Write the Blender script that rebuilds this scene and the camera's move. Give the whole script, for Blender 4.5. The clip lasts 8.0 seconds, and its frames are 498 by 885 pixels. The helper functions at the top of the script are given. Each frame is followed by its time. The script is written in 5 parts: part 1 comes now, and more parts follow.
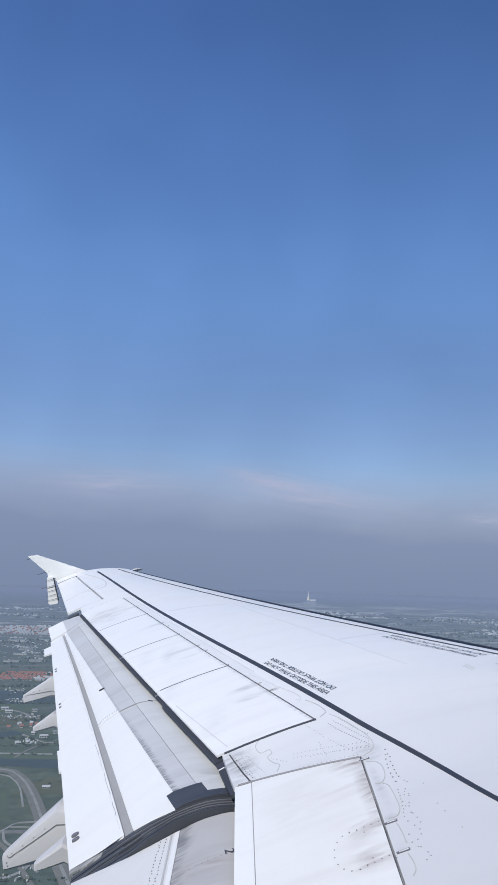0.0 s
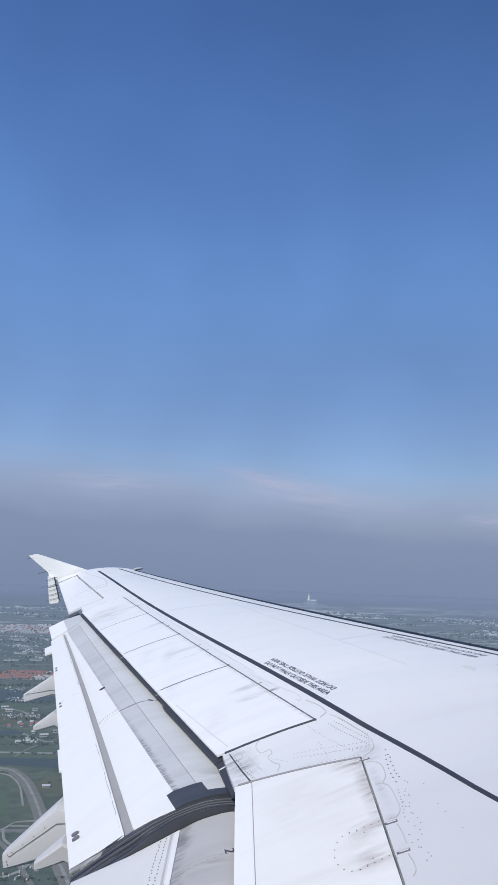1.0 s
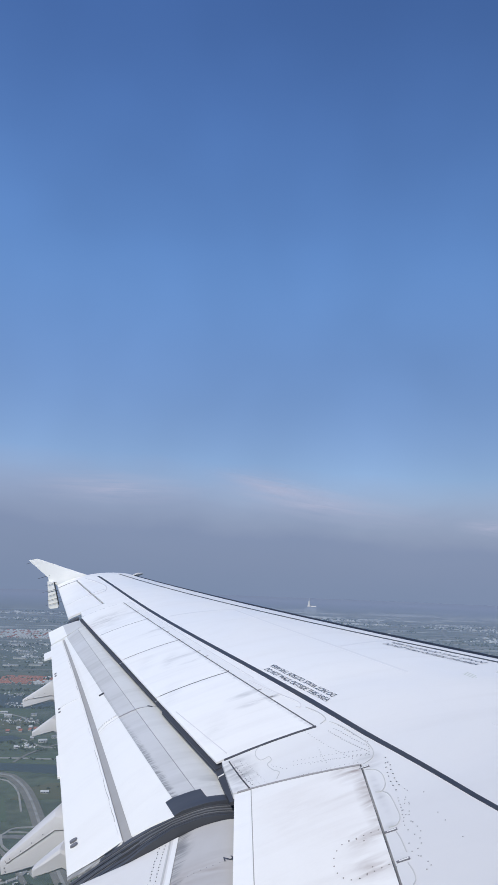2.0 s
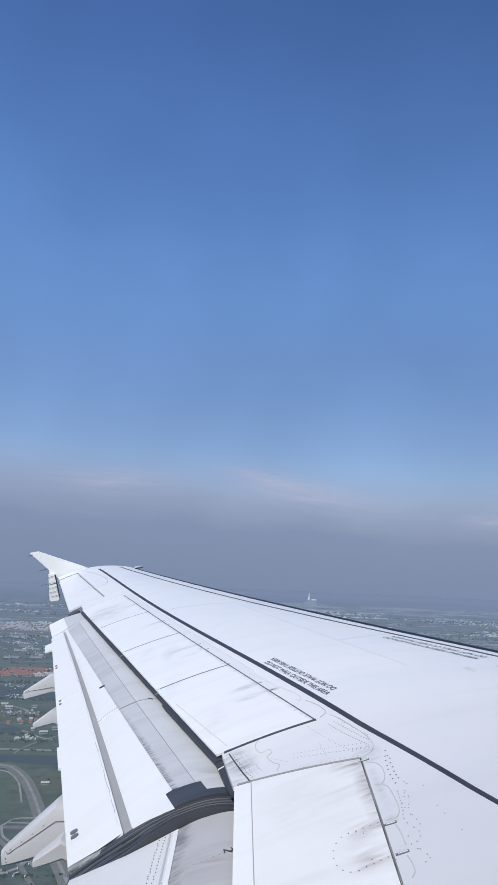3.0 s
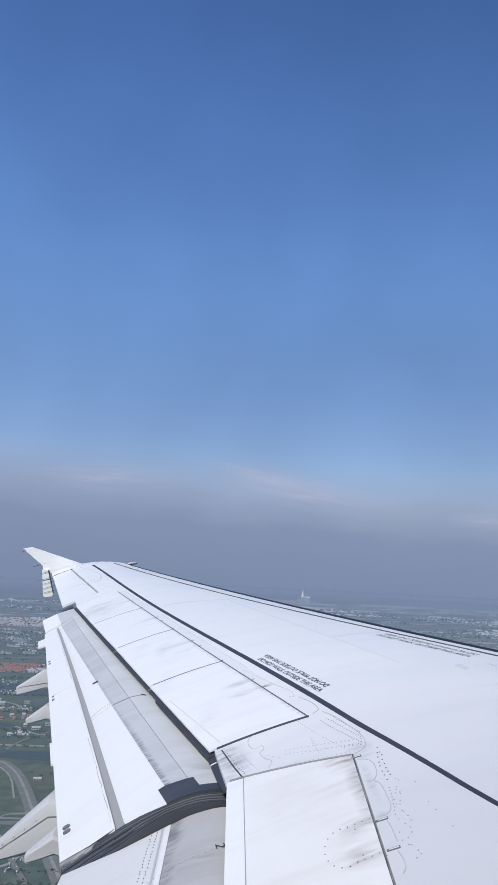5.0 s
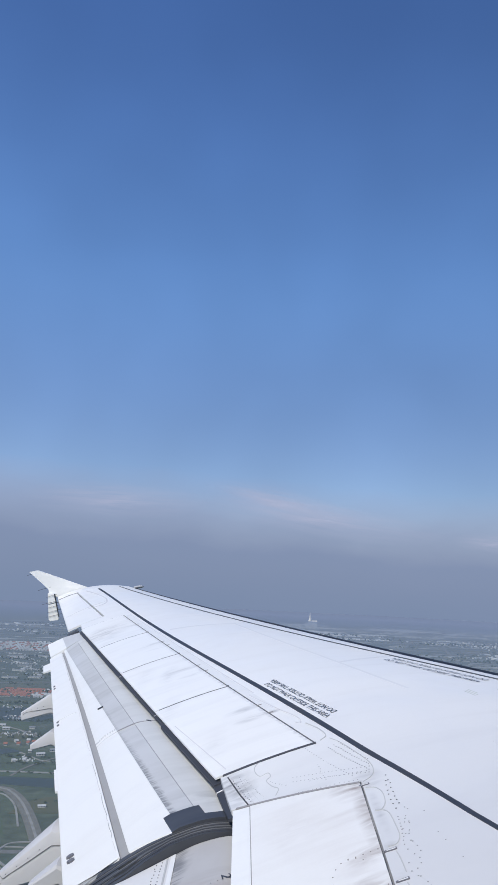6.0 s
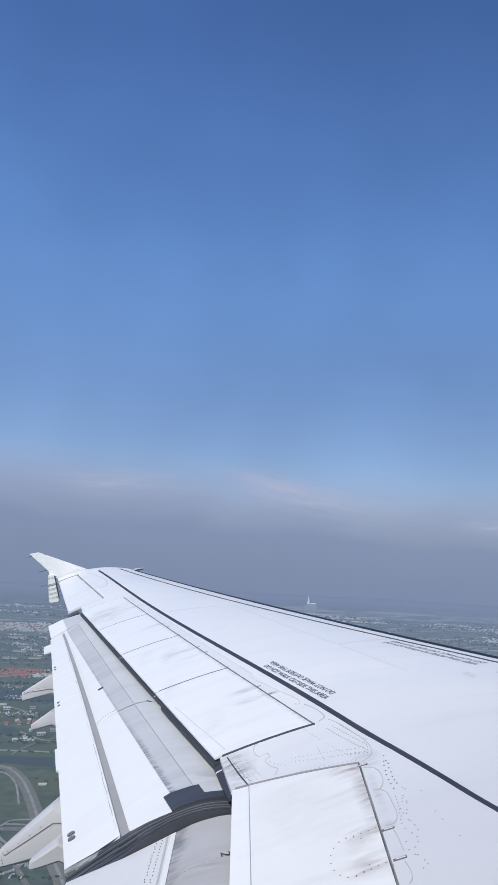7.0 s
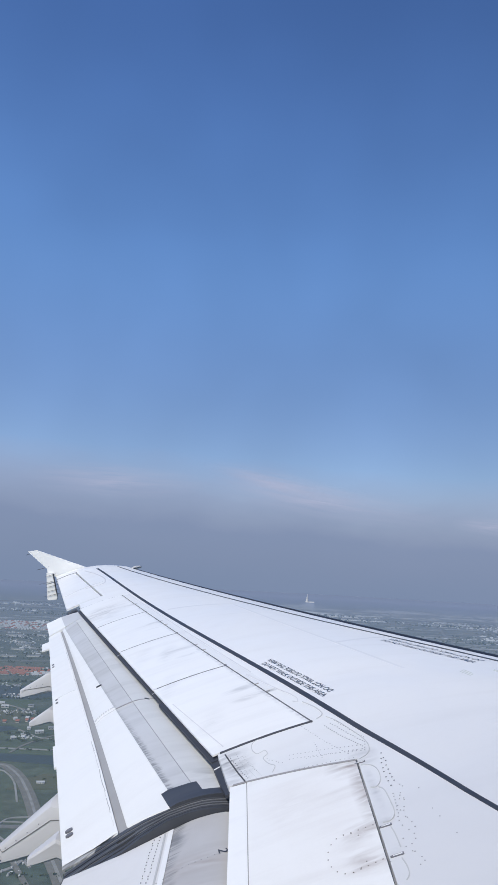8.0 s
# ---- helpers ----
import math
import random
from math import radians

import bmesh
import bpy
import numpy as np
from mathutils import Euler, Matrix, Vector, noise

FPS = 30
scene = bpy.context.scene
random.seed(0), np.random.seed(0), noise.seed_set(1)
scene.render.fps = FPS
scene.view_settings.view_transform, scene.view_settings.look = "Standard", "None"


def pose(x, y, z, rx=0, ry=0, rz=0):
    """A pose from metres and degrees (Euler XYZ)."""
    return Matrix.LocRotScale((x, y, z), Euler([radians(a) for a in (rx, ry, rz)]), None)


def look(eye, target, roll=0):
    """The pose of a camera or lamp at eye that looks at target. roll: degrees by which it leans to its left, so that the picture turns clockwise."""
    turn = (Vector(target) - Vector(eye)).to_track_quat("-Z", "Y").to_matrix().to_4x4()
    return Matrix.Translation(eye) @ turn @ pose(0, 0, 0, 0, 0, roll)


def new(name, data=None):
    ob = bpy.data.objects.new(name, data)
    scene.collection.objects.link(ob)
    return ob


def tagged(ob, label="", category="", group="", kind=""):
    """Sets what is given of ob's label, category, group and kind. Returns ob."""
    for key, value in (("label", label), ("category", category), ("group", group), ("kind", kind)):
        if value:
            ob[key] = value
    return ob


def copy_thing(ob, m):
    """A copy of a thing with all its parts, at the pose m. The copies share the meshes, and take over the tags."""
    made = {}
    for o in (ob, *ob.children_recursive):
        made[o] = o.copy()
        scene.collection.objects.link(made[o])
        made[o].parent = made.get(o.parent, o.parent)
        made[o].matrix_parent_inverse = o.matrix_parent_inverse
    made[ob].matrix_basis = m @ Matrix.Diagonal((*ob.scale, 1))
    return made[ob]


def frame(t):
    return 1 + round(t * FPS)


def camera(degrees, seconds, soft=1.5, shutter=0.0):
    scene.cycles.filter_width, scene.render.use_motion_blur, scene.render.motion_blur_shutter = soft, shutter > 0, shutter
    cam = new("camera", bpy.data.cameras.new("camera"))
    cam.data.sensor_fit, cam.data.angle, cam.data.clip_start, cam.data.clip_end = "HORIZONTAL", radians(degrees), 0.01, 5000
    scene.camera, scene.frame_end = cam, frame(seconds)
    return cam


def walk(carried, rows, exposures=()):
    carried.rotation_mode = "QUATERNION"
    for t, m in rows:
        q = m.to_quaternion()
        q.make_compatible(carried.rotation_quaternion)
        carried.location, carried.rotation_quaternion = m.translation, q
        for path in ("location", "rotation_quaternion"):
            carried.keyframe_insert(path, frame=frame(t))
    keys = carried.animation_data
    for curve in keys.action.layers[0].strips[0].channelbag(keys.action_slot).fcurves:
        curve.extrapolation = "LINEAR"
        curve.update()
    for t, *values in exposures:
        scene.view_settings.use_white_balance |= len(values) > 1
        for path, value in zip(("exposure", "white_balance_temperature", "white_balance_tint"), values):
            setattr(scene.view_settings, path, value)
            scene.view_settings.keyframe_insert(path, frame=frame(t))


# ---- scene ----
# The airliner climbs with its nose 9 degrees up; x points forward, y out along the wing, z up in its own axes.
UP = Vector((0.1621, 0.0213, 0.9865)).normalized()
HEIGHT = 200.0
AIR = Matrix.Translation((0, 0, HEIGHT)) @ UP.rotation_difference(Vector((0, 0, 1))).to_matrix().to_4x4()

cam = camera(38.32, 8.0)
ROWS = [
    (0.0, 0.148, 8.476, 7.828, 0.0027, -0.0009, -0.0018),
    (0.5, 0.136, 8.197, 7.741, 0.0016, -0.0002, -0.0025),
    (0.7, 0.122, 8.121, 7.700, 0.0014, -0.0003, -0.0024),
    (1.0, 0.203, 8.478, 7.626, 0.0011, -0.0005, -0.0023),
    (1.2, 0.264, 8.830, 7.550, 0.0020, -0.0013, -0.0028),
    (1.5, 0.373, 9.241, 7.497, 0.0041, -0.0030, -0.0038),
    (1.7, 0.305, 9.160, 7.455, 0.0020, -0.0010, -0.0020),
    (2.8, 0.235, 8.425, 7.165, -0.0010, 0.0020, 0.0000),
    (3.0, 0.256, 8.415, 7.132, -0.0016, 0.0028, 0.0011),
    (3.5, 0.222, 8.672, 7.097, -0.0000, 0.0000, -0.0000),
    (4.0, -0.036, 8.448, 6.953, -0.0027, 0.0038, 0.0050),
    (4.2, -0.094, 8.139, 6.926, -0.0020, 0.0030, 0.0030),
    (5.3, -0.215, 8.128, 6.765, -0.0010, -0.0010, -0.0020),
    (5.5, -0.046, 8.657, 6.753, -0.0002, -0.0017, -0.0036),
    (6.0, 0.309, 9.999, 6.805, 0.0020, -0.0019, 0.0008),
    (6.2, 0.376, 10.040, 6.745, -0.0003, 0.0004, 0.0028),
    (6.5, 0.397, 9.622, 6.612, -0.0038, 0.0037, 0.0054),
    (7.0, 0.252, 8.656, 6.578, -0.0026, 0.0015, 0.0018),
    (7.2, 0.205, 8.340, 6.575, -0.0008, 0.0010, 0.0004),
    (7.5, 0.187, 8.130, 6.571, 0.0020, 0.0002, -0.0018),
    (8.0, 0.131, 8.521, 6.469, -0.0018, 0.0006, -0.0040),
]
walk(cam, [(t, AIR @ pose(-5.202 + dx, 1.8 + dy, dz, 90 + pitch, roll, yaw)) for t, yaw, pitch, roll, dx, dy, dz in ROWS])

# ---- light ----
SUN_UP, SUN_TURN = 47.0, 211.0
world = bpy.data.worlds.new("sky")
scene.world = world
world.use_nodes = True
wn, wl = world.node_tree.nodes, world.node_tree.links
sky = wn.new("ShaderNodeTexSky")
sky.sky_type = "NISHITA"
sky.sun_disc = False
sky.sun_elevation, sky.sun_rotation = radians(SUN_UP), radians(SUN_TURN)
sky.altitude, sky.air_density, sky.dust_density, sky.ozone_density = 200, 1.0, 0.25, 3.0
way = wn.new("ShaderNodeTexCoord")
axes = wn.new("ShaderNodeSeparateXYZ")
wl.new(way.outputs["Generated"], axes.inputs[0])
tone = wn.new("ShaderNodeValToRGB")
STOPS = ((0.14, (0.385, 0.385, 0.45)), (0.29, (0.452, 0.492, 0.590)), (0.42, (0.565, 0.70, 0.835)), (0.66, (0.370, 0.497, 0.712)))
for at, c in STOPS[1:3]:
    tone.color_ramp.elements.new(at)
for spot, (at, c) in zip(tone.color_ramp.elements, STOPS):
    spot.position, spot.color = at, (*c, 1)
tone.color_ramp.interpolation = "B_SPLINE"
wl.new(axes.outputs["Z"], tone.inputs[0])
balance = wn.new("ShaderNodeMix")
balance.data_type, balance.blend_type = "RGBA", "MULTIPLY"
balance.inputs[0].default_value = 1.0
wl.new(sky.outputs[0], balance.inputs[6])
wl.new(tone.outputs[0], balance.inputs[7])
# the air is milkier towards the sun's side, and a little uneven all over
side = wn.new("ShaderNodeMath")
side.operation = "MULTIPLY_ADD"
side.inputs[1].default_value, side.inputs[2].default_value = -0.26, 1.0
wl.new(axes.outputs["X"], side.inputs[0])
milk, spread = wn.new("ShaderNodeTexNoise"), wn.new("ShaderNodeMapRange")
milk.inputs["Scale"].default_value, milk.inputs["Detail"].default_value, milk.inputs["Roughness"].default_value = 5.5, 2.0, 0.4
spread.inputs[1].default_value, spread.inputs[2].default_value, spread.inputs[3].default_value, spread.inputs[4].default_value = 0.3, 0.7, 0.95, 1.06
wl.new(way.outputs["Generated"], milk.inputs["Vector"])
wl.new(milk.outputs["Fac"], spread.inputs[0])
both, uneven = wn.new("ShaderNodeMath"), wn.new("ShaderNodeMix")
both.operation = "MULTIPLY"
wl.new(side.outputs[0], both.inputs[0])
wl.new(spread.outputs[0], both.inputs[1])
uneven.data_type, uneven.blend_type = "RGBA", "MULTIPLY"
uneven.inputs[0].default_value = 1.0
wl.new(balance.outputs[2], uneven.inputs[6])
wl.new(both.outputs[0], uneven.inputs[7])
wl.new(uneven.outputs[2], wn["Background"].inputs[0])
wn["Background"].inputs[1].default_value = 0.2

sun_data = bpy.data.lights.new("sun", "SUN")
sun_data.energy, sun_data.angle, sun_data.color = 3.5, radians(0.6), (0.985, 0.935, 0.79)
sun = new("sun", sun_data)
sun_way = Vector((math.sin(radians(SUN_TURN)) * math.cos(radians(SUN_UP)), math.cos(radians(SUN_TURN)) * math.cos(radians(SUN_UP)), math.sin(radians(SUN_UP))))
sun.matrix_world = look(Vector((0, 0, 900)) + sun_way * 50, (0, 0, 900))
scene.view_settings.exposure = 0.0


# ---- materials ----
def base(name, colour, rough, metal=0.0):
    m = bpy.data.materials.new(name)
    m.use_nodes = True
    b = m.node_tree.nodes["Principled BSDF"]
    b.inputs["Base Color"].default_value = (*colour, 1)
    b.inputs["Roughness"].default_value, b.inputs["Metallic"].default_value = rough, metal
    return m, m.node_tree.nodes, m.node_tree.links, b


def noise_node(n, l, scale, detail=4.0, stretch=(1, 1, 1), distort=0.0):
    co, mp, tx = n.new("ShaderNodeTexCoord"), n.new("ShaderNodeMapping"), n.new("ShaderNodeTexNoise")
    mp.inputs["Scale"].default_value = stretch
    tx.inputs["Scale"].default_value, tx.inputs["Detail"].default_value, tx.inputs["Distortion"].default_value = scale, detail, distort
    l.new(co.outputs["Object"], mp.inputs[0])
    l.new(mp.outputs[0], tx.inputs["Vector"])
    return tx.outputs["Fac"]


def ramp(n, l, source, stops):
    r = n.new("ShaderNodeValToRGB")
    while len(r.color_ramp.elements) < len(stops):
        r.color_ramp.elements.new(0.5)
    for e, (at, c) in zip(r.color_ramp.elements, stops):
        e.position, e.color = at, (*c, 1) if len(c) == 3 else c
    l.new(source, r.inputs[0])
    return r.outputs[0]


def mix(n, l, a, b, fac, how="MIX"):
    x = n.new("ShaderNodeMix")
    x.data_type, x.blend_type = "RGBA", how
    for socket, v in ((x.inputs[6], a), (x.inputs[7], b), (x.inputs[0], fac)):
        if isinstance(v, bpy.types.NodeSocket):
            l.new(v, socket)
        elif isinstance(v, tuple):
            socket.default_value = (*v, 1)
        else:
            socket.default_value = v
    return x.outputs[2]


def bump(n, l, b, height, strength, distance=0.002):
    k = n.new("ShaderNodeBump")
    k.inputs["Strength"].default_value, k.inputs["Distance"].default_value = strength, distance
    l.new(height, k.inputs["Height"])
    l.new(k.outputs[0], b.inputs["Normal"])


def painted(name, colour, soil, rough=0.35, dirt=0.35):
    """Aircraft paint: faint broad stains, streaks along the airflow and fine grain."""
    m, n, l, b = base(name, colour, rough)
    broad = ramp(n, l, noise_node(n, l, 0.9, 5, (1, 1, 1), 0.6), [(0.40, (0, 0, 0)), (0.75, (1, 1, 1))])
    streak = ramp(n, l, noise_node(n, l, 2.2, 6, (0.35, 3.2, 1), 0.3), [(0.5, (0, 0, 0)), (0.78, (1, 1, 1))])
    grain = noise_node(n, l, 60, 3)
    bump(n, l, b, mix(n, l, grain, noise_node(n, l, 5, 3), 0.7), 0.12)
    worn = mix(n, l, broad, streak, 0.5)
    scaled = n.new("ShaderNodeMath")
    scaled.operation = "MULTIPLY"
    scaled.inputs[1].default_value = dirt
    l.new(worn, scaled.inputs[0])
    c = mix(n, l, colour, soil, scaled.outputs[0])
    c = mix(n, l, c, ramp(n, l, grain, [(0.3, (0.985, 0.985, 0.985)), (0.7, (1, 1, 1))]), 1.0, "MULTIPLY")
    l.new(c, b.inputs["Base Color"])
    l.new(ramp(n, l, broad, [(0.0, (rough,) * 3), (1.0, (min(1, rough + 0.2),) * 3)]), b.inputs["Roughness"])
    return m


WHITE = painted("white_paint", (0.80, 0.795, 0.79), (0.60, 0.58, 0.57), 0.32)
# lighter white: the sun on the tip fence put into its colour
SUNLIT_WHITE = painted("sunlit_white_paint", (0.87, 0.865, 0.85), (0.78, 0.77, 0.76), 0.55, 0.3)
SHADED_WORN = painted("shaded_worn_white_paint", (0.80, 0.795, 0.79), (0.60, 0.58, 0.57), 0.32)


def root_shade(m):
    """Greyer towards the wing's root, with a noisy edge: the fuselage's soft shade put into the colour."""
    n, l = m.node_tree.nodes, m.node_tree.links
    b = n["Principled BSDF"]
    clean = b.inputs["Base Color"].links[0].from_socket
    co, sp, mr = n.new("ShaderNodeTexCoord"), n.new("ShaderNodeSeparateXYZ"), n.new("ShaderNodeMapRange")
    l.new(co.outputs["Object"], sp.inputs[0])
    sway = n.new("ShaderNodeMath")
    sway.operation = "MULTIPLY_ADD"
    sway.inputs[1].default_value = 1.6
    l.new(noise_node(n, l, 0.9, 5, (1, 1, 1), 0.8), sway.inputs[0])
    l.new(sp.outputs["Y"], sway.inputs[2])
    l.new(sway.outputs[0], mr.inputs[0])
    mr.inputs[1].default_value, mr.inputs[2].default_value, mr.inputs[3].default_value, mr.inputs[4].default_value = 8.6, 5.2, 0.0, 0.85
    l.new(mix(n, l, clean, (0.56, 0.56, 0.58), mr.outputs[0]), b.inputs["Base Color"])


root_shade(SHADED_WORN)
SPOILER_WHITE = painted("spoiler_paint", (0.83, 0.825, 0.82), (0.50, 0.48, 0.47), 0.32, 0.35)
OLD_WHITE = painted("stained_white_paint", (0.80, 0.79, 0.78), (0.56, 0.52, 0.50), 0.36, 0.55)


def hinge_stains(m):
    """Brown grease runs back from the hinge, fading within a hand's width or two."""
    n, l = m.node_tree.nodes, m.node_tree.links
    b = n["Principled BSDF"]
    clean = b.inputs["Base Color"].links[0].from_socket
    co, sp, mr = n.new("ShaderNodeTexCoord"), n.new("ShaderNodeSeparateXYZ"), n.new("ShaderNodeMapRange")
    l.new(co.outputs["Object"], sp.inputs[0])
    l.new(sp.outputs["X"], mr.inputs[0])
    mr.inputs[1].default_value, mr.inputs[2].default_value = -5.1, -4.76
    run = ramp(n, l, noise_node(n, l, 2.0, 6, (0.6, 3.0, 1), 1.2), [(0.46, (0, 0, 0)), (0.8, (0.35, 0.35, 0.35))])
    amount = mix(n, l, (0.0, 0.0, 0.0), run, mr.outputs[0])
    l.new(mix(n, l, clean, (0.30, 0.24, 0.21), amount), b.inputs["Base Color"])


hinge_stains(OLD_WHITE)


def stain(m, centre, size, colour, strength):
    """A soft-edged patch of soot or grease at one spot of the wing."""
    n, l = m.node_tree.nodes, m.node_tree.links
    b = n["Principled BSDF"]
    clean = b.inputs["Base Color"].links[0].from_socket
    co, sub, div, ln, mr = n.new("ShaderNodeTexCoord"), n.new("ShaderNodeVectorMath"), n.new("ShaderNodeVectorMath"), n.new("ShaderNodeVectorMath"), n.new("ShaderNodeMapRange")
    sub.operation, div.operation, ln.operation = "SUBTRACT", "MULTIPLY", "LENGTH"
    sub.inputs[1].default_value = (*centre, 0)
    div.inputs[1].default_value = (1 / size[0], 1 / size[1], 0)
    l.new(co.outputs["Object"], sub.inputs[0])
    l.new(sub.outputs[0], div.inputs[0])
    l.new(div.outputs[0], ln.inputs[0])
    l.new(ln.outputs["Value"], mr.inputs[0])
    mr.inputs[1].default_value, mr.inputs[2].default_value, mr.inputs[3].default_value, mr.inputs[4].default_value = 1.0, 0.1, 0.0, strength
    patchy = ramp(n, l, noise_node(n, l, 9, 6, (0.5, 1.6, 1), 0.8), [(0.35, (0, 0, 0)), (0.68, (1, 1, 1))])
    l.new(mix(n, l, clean, colour, mix(n, l, (0.0, 0.0, 0.0), patchy, mr.outputs[0])), b.inputs["Base Color"])


SOOT, GREASE = (0.16, 0.16, 0.17), (0.25, 0.19, 0.165)
for y, big in ((7.685, 1.0), (7.465, 1.0), (9.262, 0.9), (9.012, 0.8), (10.674, 1.0), (10.437, 0.8), (12.06, 1.0)):
    x = -4.85 - 2.428 * (y - 6.5) / 6.6
    stain(SPOILER_WHITE, (x - 0.10, y - 0.01), (0.20, 0.07 * big), SOOT, 0.45 * big)
    stain(SHADED_WORN, (x + 0.02, y), (0.07, 0.07 * big), SOOT, 0.7 * big)
for x, y in ((-5.62, 7.2), (-6.05, 8.3), (-6.42, 9.4), (-6.2, 10.6)):
    stain(SPOILER_WHITE, (x, y), (0.12, 0.35), SOOT, 0.13)
for at, size, much in (((-7.48, 12.15), (0.30, 0.45), 0.45), ((-7.23, 12.03), (0.3, 0.6), 0.3), ((-6.15, 9.23), (0.12, 0.3), 0.25)):
    stain(SPOILER_WHITE, at, size, SOOT, much)
stain(SHADED_WORN, (-5.50, 6.56), (0.10, 0.17), SOOT, 1.0)
stain(SHADED_WORN, (-5.43, 6.42), (0.12, 0.28), SOOT, 0.75)
stain(SHADED_WORN, (-4.71, 6.02), (0.10, 0.16), SOOT, 0.5)
for at, size, much in (((-4.73, 5.29), (0.05, 0.05), 0.5), ((-4.72, 5.62), (0.03, 0.30), 0.35), ((-4.74, 5.05), (0.05, 0.05), 0.4), ((-5.10, 6.10), (0.25, 0.06), 0.25)):
    stain(SHADED_WORN, at, size, SOOT, much)
for at, size, much in (((-4.80, 5.94), (0.15, 0.16), 0.85), ((-4.77, 5.60), (0.07, 0.45), 0.75), ((-4.81, 5.27), (0.15, 0.09), 0.85), ((-4.84, 5.02), (0.15, 0.09), 0.65), ((-5.15, 5.75), (0.2, 0.3), 0.15), ((-4.91, 5.14), (0.13, 0.22), 0.22)):
    stain(OLD_WHITE, at, size, GREASE, much)
GREY = painted("grey_paint", (0.545, 0.545, 0.555), (0.30, 0.30, 0.30), 0.4, 0.75)
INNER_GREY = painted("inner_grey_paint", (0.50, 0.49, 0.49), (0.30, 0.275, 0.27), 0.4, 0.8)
INNER_WHITE = painted("inner_flap_paint", (0.70, 0.69, 0.69), (0.48, 0.46, 0.46), 0.4, 0.6)


def edge_scuffs(m, along, offset, deep, end, much=0.8):
    """Brush-like scuffs where grey paint meets white: along . position + offset is the way in from that edge."""
    n, l = m.node_tree.nodes, m.node_tree.links
    b = n["Principled BSDF"]
    clean = b.inputs["Base Color"].links[0].from_socket
    co, dot, add, near, far, sp = (n.new("ShaderNode" + k) for k in ("TexCoord", "VectorMath", "Math", "MapRange", "MapRange", "SeparateXYZ"))
    dot.operation = "DOT_PRODUCT"
    dot.inputs[1].default_value = along
    add.inputs[1].default_value = offset
    l.new(co.outputs["Object"], dot.inputs[0])
    l.new(dot.outputs["Value"], add.inputs[0])
    ragged = n.new("ShaderNodeMath")
    ragged.operation = "MULTIPLY_ADD"
    ragged.inputs[1].default_value = -deep * 1.1
    l.new(noise_node(n, l, 5, 4, (0.6, 3.5, 0), 0.2), ragged.inputs[0])
    l.new(add.outputs[0], ragged.inputs[2])
    l.new(ragged.outputs[0], near.inputs[0])
    near.inputs[1].default_value, near.inputs[2].default_value, near.inputs[3].default_value, near.inputs[4].default_value = -deep * 0.15, deep * 0.3, 1.0, 0.0
    l.new(co.outputs["Object"], sp.inputs[0])
    l.new(sp.outputs["Y"], far.inputs[0])
    far.inputs[1].default_value, far.inputs[2].default_value, far.inputs[3].default_value, far.inputs[4].default_value = end[0], end[1], much, 0.0
    strokes = ramp(n, l, noise_node(n, l, 6, 4, (0.7, 8.0, 0), 0.2), [(0.42, (0.12, 0.12, 0.12)), (0.54, (1, 1, 1))])
    amount = mix(n, l, (0.0, 0.0, 0.0), mix(n, l, (0.0, 0.0, 0.0), strokes, near.outputs[0]), far.outputs[0])
    l.new(mix(n, l, clean, (0.20, 0.20, 0.205), amount), b.inputs["Base Color"])


edge_scuffs(GREY, (1, 0.3579, 0), 3.5457, 0.055, (7.4, 8.3))
edge_scuffs(GREY, (1, 0.3579, 0), 3.5457, 0.03, (10.0, 12.5), 0.3)
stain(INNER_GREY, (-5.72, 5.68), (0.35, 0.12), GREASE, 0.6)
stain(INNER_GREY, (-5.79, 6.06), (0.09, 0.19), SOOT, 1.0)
stain(GREY, (-5.62, 6.62), (0.22, 0.14), SOOT, 0.5)
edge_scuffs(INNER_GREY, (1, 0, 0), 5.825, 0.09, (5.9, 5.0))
edge_scuffs(SPOILER_WHITE, (-1, -0.3679, 0), -2.4588, 0.05, (13.5, 14.5), 0.3)
SLOT_GREY = painted("slot_grey", (0.34, 0.335, 0.34), (0.24, 0.24, 0.24), 0.5, 0.7)
FAIRING = painted("fairing_paint", (0.555, 0.55, 0.57), (0.41, 0.40, 0.415), 0.6, 0.6)
SEAL = painted("dark_rubber_seal", (0.038, 0.042, 0.054), (0.11, 0.114, 0.125), 0.45, 0.7)
SEAL_GLINT = painted("painted_seal_glint", (0.13, 0.135, 0.15), (0.30, 0.305, 0.32), 0.5, 1.0)
LIP_SHADE = base("black_lip_and_shade", (0.038, 0.041, 0.053), 0.6)[0]
LINE = painted("black_line_paint", (0.036, 0.040, 0.052), (0.075, 0.078, 0.09), 0.5, 0.5)
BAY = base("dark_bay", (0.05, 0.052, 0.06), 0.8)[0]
SEAM = base("grey_sealant", (0.50, 0.50, 0.51), 0.7)[0]
RIVET = base("rivet_heads", (0.32, 0.32, 0.335), 0.5)[0]
BOLT = base("dark_bolt_heads", (0.15, 0.15, 0.17), 0.5)[0]
# near-black, not metallic: the slat noses' dark reflection as colour
NOSE_REFLECTION = base("painted_dark_reflection", (0.010, 0.011, 0.016), 0.6)[0]
INK = base("marking_ink", (0.05, 0.055, 0.075), 0.6)[0]


